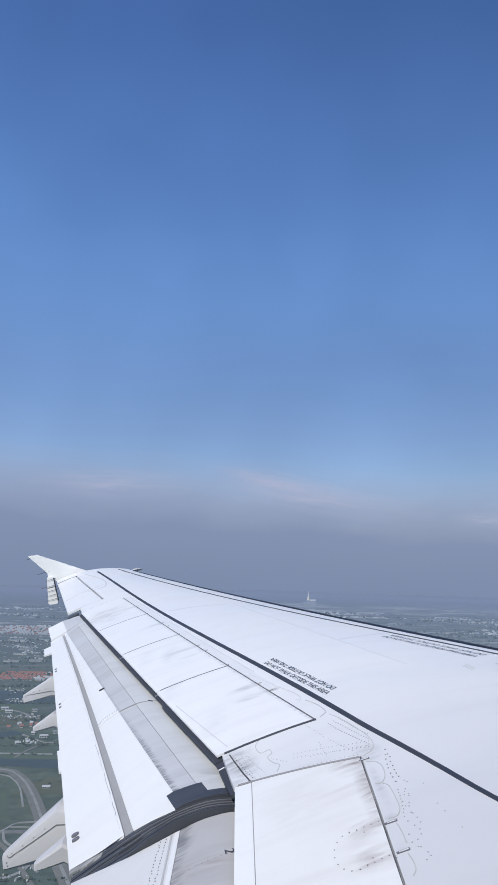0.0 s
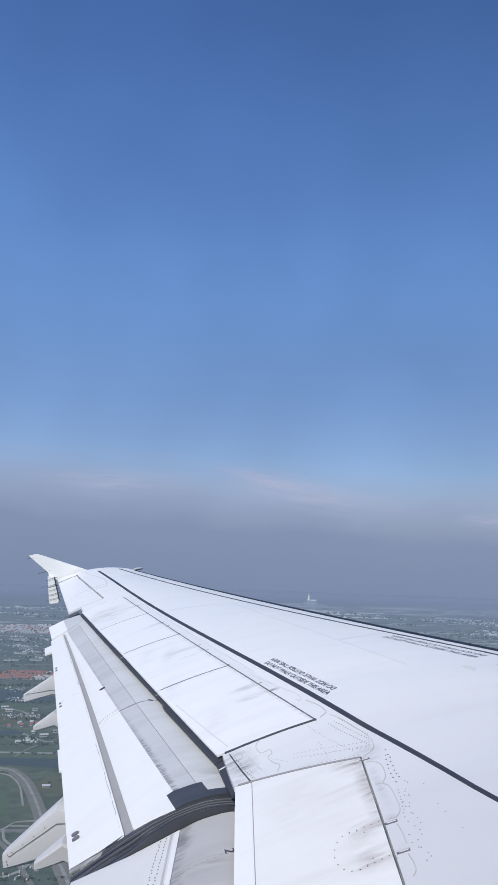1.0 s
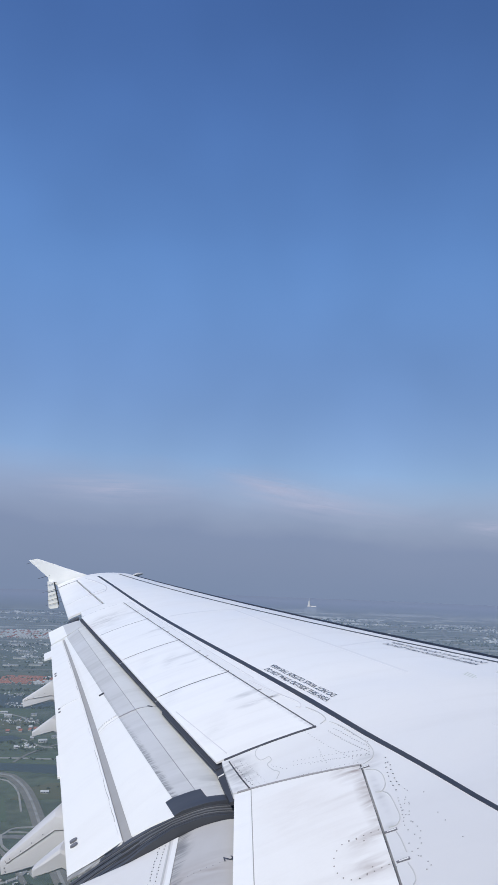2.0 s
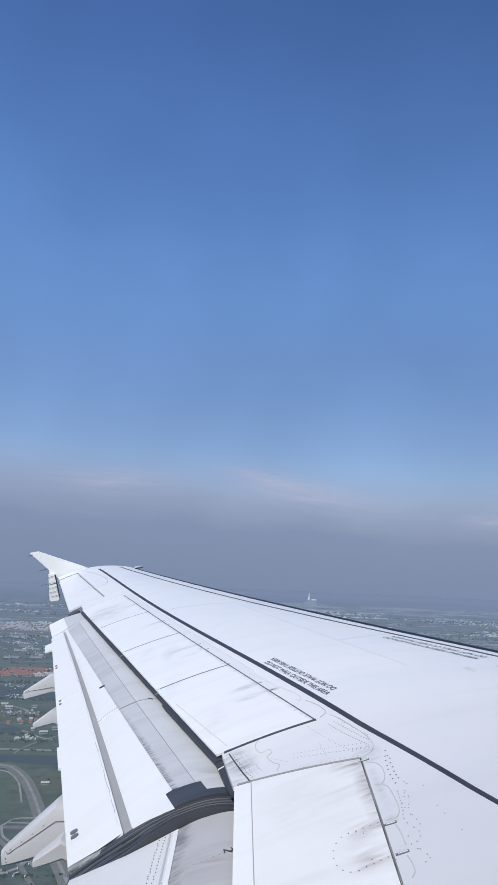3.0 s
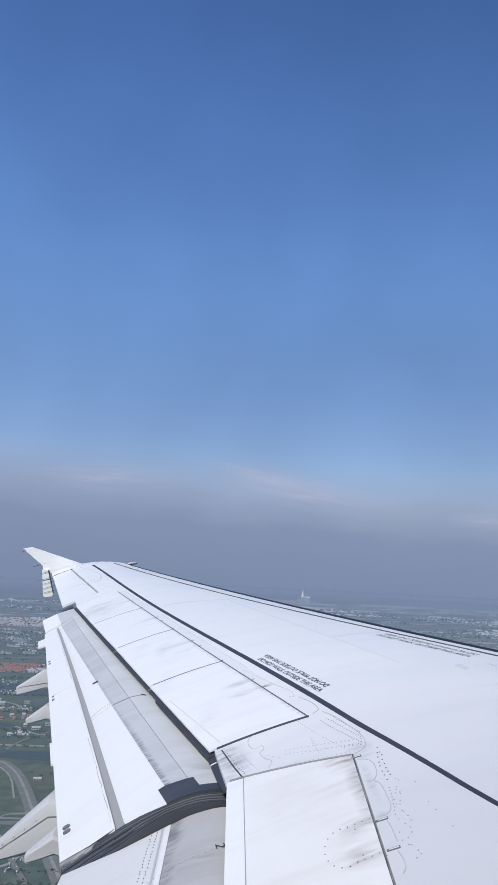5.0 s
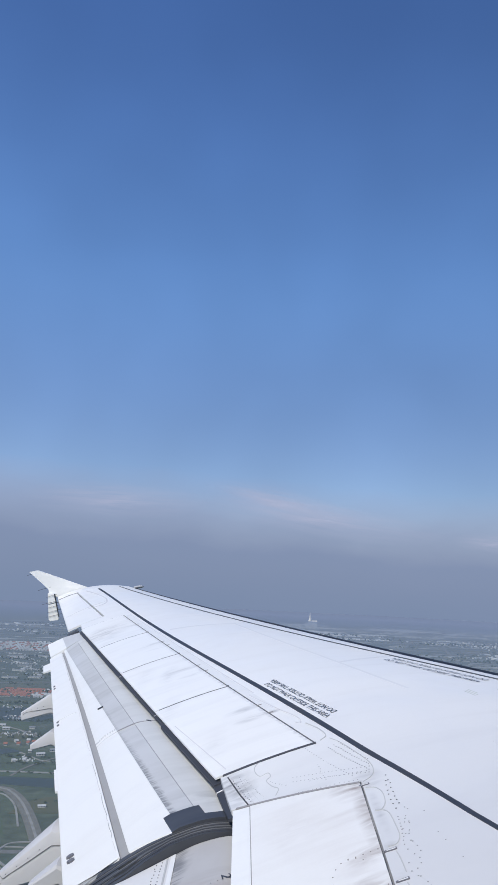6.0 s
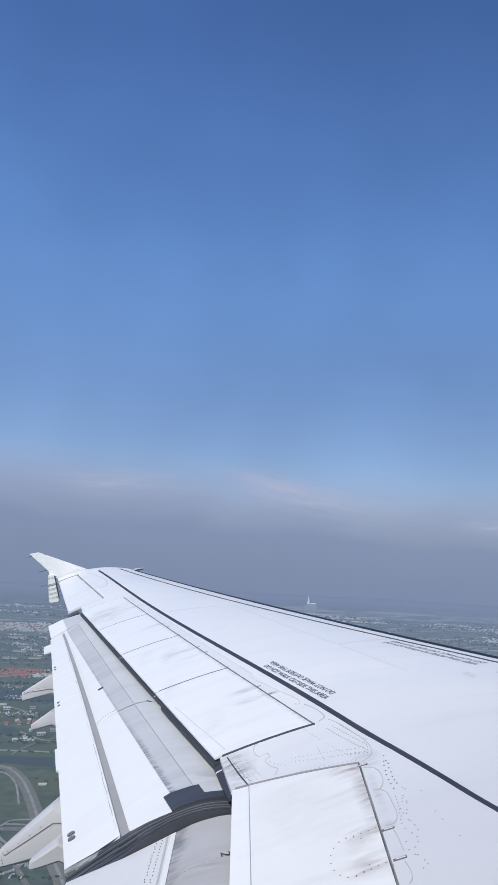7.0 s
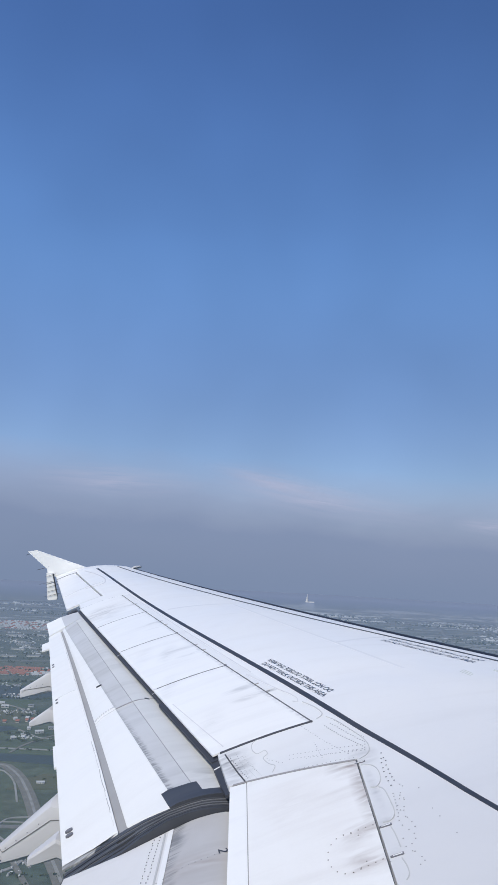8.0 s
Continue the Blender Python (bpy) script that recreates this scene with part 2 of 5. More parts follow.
# ---- building ----
def part(name, bm, material, parent, label="", smooth=True):
    me = bpy.data.meshes.new(name)
    bmesh.ops.recalc_face_normals(bm, faces=bm.faces)
    if smooth and name not in ("flap", "tab", "flap_cover"):
        bmesh.ops.split_edges(bm, edges=[e for e in bm.edges if len(e.link_faces) == 2 and e.calc_face_angle(0) > 0.5])
    bm.to_mesh(me)
    bm.free()
    me.materials.append(material)
    if smooth:
        for f in me.polygons:
            f.use_smooth = True
    ob = new(name, me)
    ob.parent = parent
    if label:
        tagged(ob, label)
    return ob


def lead(y):
    return -(y - 1.975) * 0.5206


def trail(y):
    return -6.07 - max(0.0, y - 6.4) * 0.305


def skin(x, y):
    """Height of the wing's upper surface: dihedral, bend, camber and twist."""
    c = lead(y) - trail(y)
    f = (lead(y) - x) / c
    return -1.824 + math.tan(radians(5.1)) * (y - 1.975) + 0.421 * ((y - 1.975) / 15) ** 2 + c * 0.305 * (0.25 - (f - 0.40) ** 2) + 0.038 * (f - 0.4) * c * (y - 6) / 10


def slab(front, back, ys, nx=8, off=0.0, thick=0.02, round_back=0.0):
    """A curved sheet of the wing's upper surface from front(y) to back(y)."""
    bm = bmesh.new()
    top, low = [], []
    for y in ys:
        a, b = front(y), back(y)
        xs = [a + (b - a) * i / nx for i in range(nx + 1)]
        top.append([bm.verts.new((x, y, skin(x, y) + off)) for x in xs])
        low.append([bm.verts.new((x, y, skin(x, y) + off - thick)) for x in xs])
    for j in range(len(ys) - 1):
        for i in range(nx):
            bm.faces.new((top[j][i], top[j][i + 1], top[j + 1][i + 1], top[j + 1][i]))
            bm.faces.new((low[j][i], low[j + 1][i], low[j + 1][i + 1], low[j][i + 1]))
        for k in (0, nx):
            bm.faces.new((top[j][k], top[j + 1][k], low[j + 1][k], low[j][k]))
    for j in (0, len(ys) - 1):
        for i in range(nx):
            bm.faces.new((top[j][i], top[j][i + 1], low[j][i + 1], low[j][i]))
    return bm


def span(a, b, n):
    return [a + (b - a) * i / n for i in range(n + 1)]


def lofted(sections, closed=True, caps=True):
    """A skin through sections of equally many points each."""
    bm = bmesh.new()
    rings = [[bm.verts.new(p) for p in s] for s in sections]
    n = len(rings[0])
    for a, b in zip(rings, rings[1:]):
        for i in range(n if closed else n - 1):
            bm.faces.new((a[i], a[(i + 1) % n], b[(i + 1) % n], b[i]))
    if closed and caps:
        bm.faces.new(rings[0])
        bm.faces.new(rings[-1])
    return bm


# ---- the airliner's wing ----
airliner = new("airliner")
airliner.matrix_world = AIR
tagged(airliner, "white airliner wing with extended flaps and small tip fence", "aircraft")

KINK, FLAP_END = 6.709, 12.957


def spoiler_tail(y):
    return -5.492 - 2.45 * (y - 6.5) / 6.6


def spoiler_edge(y):
    """The spoilers reach a little over the line under them, most of all inboard."""
    k = min(1.0, max(0.0, (10.0 - y) / 3.2))
    return spoiler_tail(y) - 0.026 * k


def spoiler_hinge(y):
    return -4.85 - 2.428 * (y - 6.5) / 6.6


def aileron_hinge(y):
    return -7.601 - 1.128 * (y - 13.341) / 3.074


def slat_tail(y):
    k = y - 10
    return min(lead(y) + (trail(y) - lead(y)) * 0.117, -4.622 - 0.5346 * k + 0.00526 * k * k)


def line_x(y):
    k = max(y, 5.2) - 8
    return -5.2193 + k * (-0.3729 + k * (-0.006715 + k * (0.0020464 - k * 0.00014085))) - (y - 8 - k) * 0.365


def line_half(y):
    return 0.0225 - 0.0045 * max(0.0, 7.2 - max(y, 5.0))


def skin_back(y):
    if y <= 6.0:
        return -4.745 - 0.03 * (6.0 - y)
    if y <= KINK:
        return -4.745 + (spoiler_hinge(KINK) + 4.745) * (y - 6.0) / (KINK - 6.0)
    if y <= FLAP_END:
        return spoiler_hinge(y)
    if y <= 13.33:
        return spoiler_hinge(y) + (aileron_hinge(13.33) - spoiler_hinge(y)) * (y - FLAP_END) / 0.373
    if y <= 16.42:
        return aileron_hinge(y)
    return trail(y)


ys = span(1.2, 6.0, 12) + span(6.12, KINK, 4) + span(6.9, FLAP_END, 24) + span(13.05, 13.33, 2) + span(13.5, 16.415, 12) + span(16.43, 16.75, 3)
part("upper_skin", slab(slat_tail, skin_back, ys, 36, 0.0, 0.03), SHADED_WORN, airliner)

# the lower surface and the dark bays under the spoilers
lower = bmesh.new()
rows = []
for y in span(1.2, 16.7, 24):
    c = lead(y) - trail(y)
    rows.append([lower.verts.new((lead(y) - c * f, y, skin(lead(y) - c * f, y) - c * d)) for f, d in ((0.10, 0.035), (0.12, 0.09), (0.3, 0.13), (0.5, 0.12), (0.66, 0.075), (0.70, 0.03))])
for a, b in zip(rows, rows[1:]):
    for i in range(5):
        lower.faces.new((a[i], a[i + 1], b[i + 1], b[i]))
part("lower_skin", lower, FAIRING, airliner)
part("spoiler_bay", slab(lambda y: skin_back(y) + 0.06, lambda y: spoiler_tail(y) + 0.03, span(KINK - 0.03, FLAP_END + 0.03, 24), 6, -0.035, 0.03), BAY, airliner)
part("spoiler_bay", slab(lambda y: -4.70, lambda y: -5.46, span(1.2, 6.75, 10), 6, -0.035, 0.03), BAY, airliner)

# spoilers
EDGES = (KINK, 8.35, 9.912, 11.395, FLAP_END)
for a, b in zip(EDGES, EDGES[1:]):
    part("spoiler", slab(lambda y: spoiler_hinge(y) - 0.013, spoiler_edge, span(a + 0.011, b - 0.011, 8), 8, 0.004, 0.012), SPOILER_WHITE, airliner)


def patch(a, b, c, d, nu=8, nv=6, off=0.0, thick=0.03):
    """A curved panel between four corners of the plan."""
    bm = bmesh.new()
    a, b, c, d = (Vector(p) for p in (a, b, c, d))
    top, low = [], []
    for j in range(nv + 1):
        p, q = a.lerp(d, j / nv), b.lerp(c, j / nv)
        row = [p.lerp(q, i / nu) for i in range(nu + 1)]
        top.append([bm.verts.new((x, y, skin(x, y) + off)) for x, y in row])
        low.append([bm.verts.new((x, y, skin(x, y) + off - thick)) for x, y in row])
    for j in range(nv):
        for i in range(nu):
            bm.faces.new((top[j][i], top[j][i + 1], top[j + 1][i + 1], top[j + 1][i]))
            bm.faces.new((low[j][i], low[j + 1][i], low[j + 1][i + 1], low[j][i + 1]))
        for k in (0, nu):
            bm.faces.new((top[j][k], top[j + 1][k], low[j + 1][k], low[j][k]))
    for j in (0, nv):
        for i in range(nu):
            bm.faces.new((top[j][i], top[j][i + 1], low[j][i + 1], low[j][i]))
    return bm


def ribbon(points, width, off=0.004, thick=0.004, closed=False):
    """A narrow strip of sealant or paint along a line of the plan."""
    pts = [Vector(p) for p in points]
    fine = []
    for p, q in zip(pts, pts[1:]):
        k = max(1, int((q - p).length / 0.15))
        fine += [p.lerp(q, i / k) for i in range(k)]
    fine.append(pts[-1])
    rings = []
    for i, p in enumerate(fine):
        way = (fine[min(i + 1, len(fine) - 1)] - fine[max(i - 1, 0)]).normalized()
        side = Vector((-way.y, way.x)) * width / 2
        a, b = p + side, p - side
        rings.append([(a.x, a.y, skin(*a) + off), (b.x, b.y, skin(*b) + off), (b.x, b.y, skin(*b) + off - thick), (a.x, a.y, skin(*a) + off - thick)])
    return lofted(rings)


def rounded(points, steps=4):
    """A smooth line through the points."""
    pts = [Vector(p) for p in points]
    line = []
    for i in range(len(pts) - 1):
        p0, p1, p2, p3 = pts[max(i - 1, 0)], pts[i], pts[i + 1], pts[min(i + 2, len(pts) - 1)]
        for k in range(steps):
            t = k / steps
            line.append(0.5 * (2 * p1 + (p2 - p0) * t + (2 * p0 - 5 * p1 + 4 * p2 - p3) * t * t + (3 * p1 - p0 - 3 * p2 + p3) * t ** 3))
    line.append(pts[-1])
    return line


def head_mesh(size, material, tall=0.004):
    bm = bmesh.new()
    bmesh.ops.create_cone(bm, cap_ends=True, segments=8, radius1=size / 2, radius2=size * 0.42, depth=tall)
    me = bpy.data.meshes.new("rivet")
    bm.to_mesh(me)
    bm.free()
    me.materials.append(material)
    return me


def rivets(points, me, parent, off=0.002, height=skin):
    """Small heads set into the surface, a millimetre or two proud."""
    for x, y in points:
        ob = new("rivet", me)
        slope = Vector(((height(x + 0.01, y) - height(x - 0.01, y)) / -0.02, (height(x, y + 0.01) - height(x, y - 0.01)) / -0.02, 1))
        ob.matrix_local = Matrix.Translation((x, y, height(x, y) + off)) @ slope.to_track_quat("Z", "Y").to_matrix().to_4x4()
        ob.parent = parent


def row_of(a, b, n, jitter=0.0):
    return [(a[0] + (b[0] - a[0]) * i / (n - 1) + random.uniform(-jitter, jitter), a[1] + (b[1] - a[1]) * i / (n - 1) + random.uniform(-jitter, jitter)) for i in range(n)]


SEAL_GREY = base("dirty_grey_sealant", (0.30, 0.29, 0.29), 0.7)[0]
HINGE_GAP = base("grey_hinge_seal", (0.10, 0.10, 0.11), 0.7)[0]
GAP = base("dark_gap_seal", (0.06, 0.06, 0.07), 0.7)[0]
for y in EDGES[1:-1]:
    part("gap_seal", ribbon([(spoiler_hinge(y), y), (spoiler_tail(y) + 0.02, y)], 0.065, 0.003, 0.01), HINGE_GAP, airliner)
part("gap_seal", ribbon([(spoiler_hinge(KINK), KINK - 0.002), (spoiler_tail(KINK) + 0.02, KINK - 0.002)], 0.026, 0.0055, 0.012), GAP, airliner)
part("gap_seal", ribbon([(spoiler_hinge(y) - 0.007, y) for y in (KINK, 9.0, 11.0, FLAP_END)], 0.014, 0.002, 0.01), HINGE_GAP, airliner)
part("gap_seal", ribbon([(spoiler_hinge(FLAP_END), FLAP_END), (spoiler_tail(FLAP_END) + 0.02, FLAP_END)], 0.02, 0.001, 0.01), GAP, airliner)
part("gap_seal", ribbon([(-4.76, 6.0), (-5.38, 6.2), (-5.46, 6.226)], 0.016, 0.005, 0.01), SEAL_GREY, airliner)
part("gap_seal", ribbon([(-4.755, 6.0), (-4.895, 1.3)], 0.013, 0.0022, 0.010), SEAL_GREY, airliner)
random.seed(6)
part("gap_seal", ribbon([(-4.755 - 0.0298 * (6.0 - y) + random.uniform(-0.0025, 0.0025), y) for y in span(6.0, 1.3, 40)], 0.006, 0.0032, 0.012), GAP, airliner)
part("gap_seal", ribbon([(-4.75, 6.01), (-4.935, KINK)], 0.016, 0.002, 0.01), SHADED_WORN, airliner)
# black strips behind the spoilers: rubber lip and the gap's shade, painted as one
part("spoiler_lip_shade", slab(lambda y: spoiler_tail(y) + 0.03, lambda y: spoiler_tail(y) - 0.047, span(KINK - 0.02, 8.04, 6), 2, -0.022, 0.02), LIP_SHADE, airliner, "black strip for the rubber lip and the gap shade")
part("spoiler_lip_shade", slab(lambda y: spoiler_tail(y) + 0.03, lambda y: spoiler_tail(y) - 0.026, span(8.04, FLAP_END, 14), 2, -0.022, 0.02), LIP_SHADE, airliner, "black strip for the rubber lip and the gap shade")
part("spoiler_lip_shade", patch((-5.47, 6.21), (-5.508, 6.22), (-5.610, KINK - 0.02), (-5.54, KINK - 0.02), 2, 4, -0.030, 0.02), LIP_SHADE, airliner, "black strip for the rubber lip and the gap shade")
part("lip_clip", patch((-5.552, 6.596), (-5.592, 6.588), (-5.592, 6.598), (-5.552, 6.606), 3, 1, -0.027, 0.008), WHITE, airliner, "small white clip across the lip")
for y in EDGES[1:3]:
    x = spoiler_tail(y)
    part("lip_clip", patch((x + 0.01, y - 0.012), (x - 0.026, y - 0.016), (x - 0.026, y - 0.010), (x + 0.01, y - 0.006), 2, 1, -0.019, 0.006), SEAM, airliner, "small pale clip across the lip")
inboard_spoiler = part("spoiler", patch((-4.757, 5.985), (-5.375, 6.185), (-5.375, 1.2), (-4.90, 1.2), 8, 14, 0.004), OLD_WHITE, airliner, "stained white inboard spoiler")
part("spoiler_edge", patch((-5.380, 6.187), (-5.478, 6.217), (-5.478, 1.2), (-5.380, 1.2), 2, 12, 0.002), SPOILER_WHITE, airliner)
part("gap_seal", ribbon([(-5.3775, 6.18), (-5.3775, 4.0), (-5.3775, 1.2)], 0.0048, 0.001, 0.01), SEAL_GREY, airliner)
fixed = part("fixed_panel", patch((-4.757, 6.012), (-5.487, 6.235), (-5.565, KINK - 0.009), (-4.94, KINK - 0.009), 10, 8, 0.003), SHADED_WORN, airliner, "white riveted panel")
part("seam", ribbon([(-5.515, 6.66), (-5.385, 6.205)], 0.007, 0.006), GAP, fixed)
# outboard of the flap
part("fixed_panel", slab(lambda y: skin_back(y), lambda y: trail(y) + 0.2, span(FLAP_END + 0.006, 13.33, 4), 6, 0.0, 0.04), WHITE, airliner)
part("aileron", slab(lambda y: aileron_hinge(y) - 0.03, trail, span(13.35, 16.41, 12), 8, 0.0, 0.03), WHITE, airliner)
part("aileron_bay", slab(lambda y: aileron_hinge(y) + 0.05, lambda y: aileron_hinge(y) - 0.1, span(13.34, 16.42, 8), 2, -0.032, 0.03), BAY, airliner)

# slats with bare metal noses; the dark ground mirrored in them is painted black
NOSE = ((0.040, -0.0042), (0.026, -0.0016), (0.013, -0.0004), (0.0, -0.0026), (-0.010, -0.012), (-0.016, -0.028), (-0.012, -0.045), (0.02, -0.07))
for a, b in zip((1.4, 5.6, 8.3, 11.0, 13.7), (5.3, 8.29, 10.99, 13.69, 16.5)):
    secs, noses = [], []
    for y in span(a, b, 8):
        c = lead(y) - trail(y)

        def at(f, d):
            x = lead(y) - c * f
            return (x, y, skin(x, y) + c * d)
        tail = (lead(y) - slat_tail(y)) / c - 0.004
        secs.append([at(tail, -0.001), at(tail * 0.8, -0.0003), at(tail * 0.6, -0.0012), at(tail * 0.42, -0.003), at(0.034, -0.0052), at(0.034, -0.055), at(tail, -0.02)])
        noses.append([at(f, d) for f, d in NOSE])
    slat = part("slat", lofted(secs), WHITE, airliner)
    part("nose", lofted(noses), NOSE_REFLECTION, slat, "slat nose with a dark reflection painted on", True)

# the black line along the walking area
part("walk_line", slab(lambda y: line_x(y) + line_half(y), lambda y: line_x(y) - line_half(y), span(2.3, 16.36, 60), 2, 0.003, 0.004), LINE, airliner, "black painted line")
# dark strip put in for the shaded gap behind the slats
part("walk_line", slab(lambda y: slat_tail(y) - 0.012, lambda y: slat_tail(y) - 0.046, span(2.3, 16.5, 40), 1, 0.004, 0.006), LINE, airliner, "thin dark strip for the gap behind the slats")


# flaps: each profile point glides from the inboard end to the outboard end
def flap_point(y, inner, outer):
    k = (y - 6.5) / 6.0
    u, d = inner[0] + (outer[0] - inner[0]) * k, inner[1] + (outer[1] - inner[1]) * k
    x = spoiler_tail(y)
    # the slot runs in a slight bow between its ends
    u += 0.1 * max(0.0, k * (1 - k)) * max(0.0, 1 - abs(inner[0] + 0.69) / 0.15)
    return (x + u, y, skin(x, y) + d)


NOSE_LOW, NOSE_TIP, FRONT, CREST, GREY_END, SLOT, SLOT_LOW, TAIL = (
    ((0.12, -0.26), (0.08, -0.17)), ((0.16, -0.17), (0.10, -0.11)), ((0.0, -0.095), (0.0, -0.055)), ((-0.2, -0.08), (-0.1, -0.065)),
    ((-0.38, -0.11), (-0.30, -0.165)), ((-0.663, -0.258), (-0.333, -0.188)), ((-0.615, -0.31), (-0.31, -0.23)), ((-1.07, -0.47), (-0.54, -0.27)))


FLAP_CUT = ((-0.43, 6.31), (-0.665, 6.455), (-0.875, 6.445), (-1.07, 6.52))


def flap_end(u):
    """Where the outboard flap ends inboard: its end is cut aslant."""
    for (u1, y1), (u2, y2) in zip(FLAP_CUT, FLAP_CUT[1:]):
        if u2 <= u <= u1:
            return y1 + (y2 - y1) * (u - u1) / (u2 - u1)
    return 6.31


def crisp(points, near=0.004):
    """Two more points beside each sharp corner of a profile, so that its edges stay crisp."""
    out = []
    for i, p in enumerate(points):
        before, after = points[i - 1], points[(i + 1) % len(points)]
        a, b = Vector(p[0]) - Vector(before[0]), Vector(after[0]) - Vector(p[0])
        if a.angle(b, 0.0) > 0.5:
            legs = []
            for q, long in ((before, a.length), (after, b.length)):
                k = min(0.3, near / long)
                legs.append(tuple(tuple(Vector(u).lerp(Vector(v), k)) for u, v in zip(p, q)))
            out += [legs[0], p, legs[1]]
        else:
            out.append(p)
    return out


def flap_strip(points, y0, y1, n=16):
    """y0 None: from the slanted inboard end."""
    points = crisp(points)
    secs = []
    for f in [0.0, 0.0006] + [j / n for j in range(1, n)] + [0.9994, 1.0]:
        sec = []
        for p in points:
            a = flap_end(p[0][0]) if y0 is None else y0
            sec.append(flap_point(a + (y1 - a) * f, *p))
        secs.append(sec)
    return lofted(secs)


def blend(points, steps=4):
    """More profile points on a smooth line through the given ones."""
    inner, outer = rounded([p[0] for p in points], steps), rounded([p[1] for p in points], steps)
    return [(tuple(a), tuple(b)) for a, b in zip(inner, outer)]


HULL = blend((NOSE_LOW, NOSE_TIP, FRONT, CREST, GREY_END))
UNDER = ((-0.37, -0.16), (-0.29, -0.2))
flap = part("flap", flap_strip((*HULL, UNDER), 6.36, 12.49), GREY, airliner, "grey-fronted white flap, extended")
lifted = [((a, b + 0.007), (c, d + 0.007)) for (a, b), (c, d) in HULL + [((-0.425, -0.130), (-0.31, -0.17))]]
part("flap_seal", flap_strip((*lifted[:13], ((-0.19, -0.15), (-0.1, -0.15))), 6.302, 6.40, 2), SEAL, flap, "dark rubber end seal")
part("flap_seal", flap_strip((*lifted[12:], ((-0.42, -0.19), (-0.3, -0.2)), ((-0.19, -0.15), (-0.1, -0.15))), 6.302, 6.525, 3), SEAL, flap, "dark rubber end seal")
COVER = blend((GREY_END, ((-0.53, -0.178), (-0.325, -0.178)), SLOT), 4)
part("flap_cover", flap_strip((*COVER, SLOT_LOW, ((-0.37, -0.15), (-0.29, -0.21))), None, 12.49), WHITE, flap)
part("slot", flap_strip((((-0.635, -0.268), (-0.318, -0.198)), ((-0.735, -0.302), (-0.378, -0.213)), ((-0.735, -0.34), (-0.378, -0.25)), ((-0.615, -0.34), (-0.31, -0.25))), None, 12.48), SLOT_GREY, flap, "grey slot")
part("tab", flap_strip((((-0.718, -0.281), (-0.363, -0.2)), ((-0.79, -0.311), (-0.41, -0.216)), ((-0.88, -0.358), (-0.455, -0.235)), TAIL, ((-1.06, -0.485), (-0.535, -0.285)), ((-0.75, -0.39), (-0.38, -0.26))), None, 12.49), WHITE, flap)
END_MID, END_TAIL = ((-0.40, -0.695), (-0.29, -0.15)), ((-0.748, -1.035), (-0.53, -0.25))
part("end_piece", flap_strip((NOSE_TIP, FRONT, CREST, END_MID, ((-0.40, -0.74), (-0.28, -0.2))), 12.51, 13.05, 3), GREY, flap)
part("end_piece", flap_strip((END_MID, END_TAIL, ((-0.74, -1.055), (-0.525, -0.27)), ((-0.40, -0.74), (-0.28, -0.2))), 12.51, 13.05, 3), WHITE, flap)


rib = []
for u, d in ((-0.84, -0.345), (-0.95, -0.402), (-1.07, -0.471)):
    y = flap_end(u)
    tip_a, tip_b = Vector(flap_point(y - 0.002, (u, d), (u, d))), Vector(flap_point(y - 0.03, (u, d), (u, d)))
    rib.append([tip_a, tip_b - Vector((0, 0, 0.006)), tip_b - Vector((0, 0, 0.016)), tip_a - Vector((0, 0, 0.016))])
part("end_rib", lofted(rib), GREY, flap, "grey rib closing the flap's end")


def inner_point(y, u, d):
    return (-5.47 + u, y, -1.312 - (6.2 - y) * 0.075 + d - 0.09)


INNER_HULL = [tuple(p) for p in rounded(((0.12, -0.26), (0.16, -0.17), (0.0, -0.075), (-0.2, -0.085), (-0.355, -0.13)))]
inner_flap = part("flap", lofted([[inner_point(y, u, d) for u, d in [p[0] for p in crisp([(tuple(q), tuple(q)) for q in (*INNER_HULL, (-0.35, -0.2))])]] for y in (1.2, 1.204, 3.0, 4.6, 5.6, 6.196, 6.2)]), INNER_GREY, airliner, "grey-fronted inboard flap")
part("flap_cover", lofted([[inner_point(y, u, d) for u, d in [p[0] for p in crisp([(q, q) for q in ((-0.355, -0.128), (-0.5, -0.178), (-0.66, -0.232), (-1.0, -0.325), (-1.0, -0.345), (-0.35, -0.2))])]] for y in (1.2, 1.204, 3.0, 4.6, 5.6, 6.196, 6.2)]), INNER_WHITE, inner_flap)

# dark seals fill the gap between the two flaps, in curved steps
FORE = blend((NOSE_TIP, FRONT, CREST, ((-0.40, -0.12), (-0.31, -0.17))), 3)
END_LINE = FORE + [((-0.54, -0.19), (0, 0)), ((-0.665, -0.262), (0, 0)), ((-0.865, -0.352), (0, 0)), TAIL]
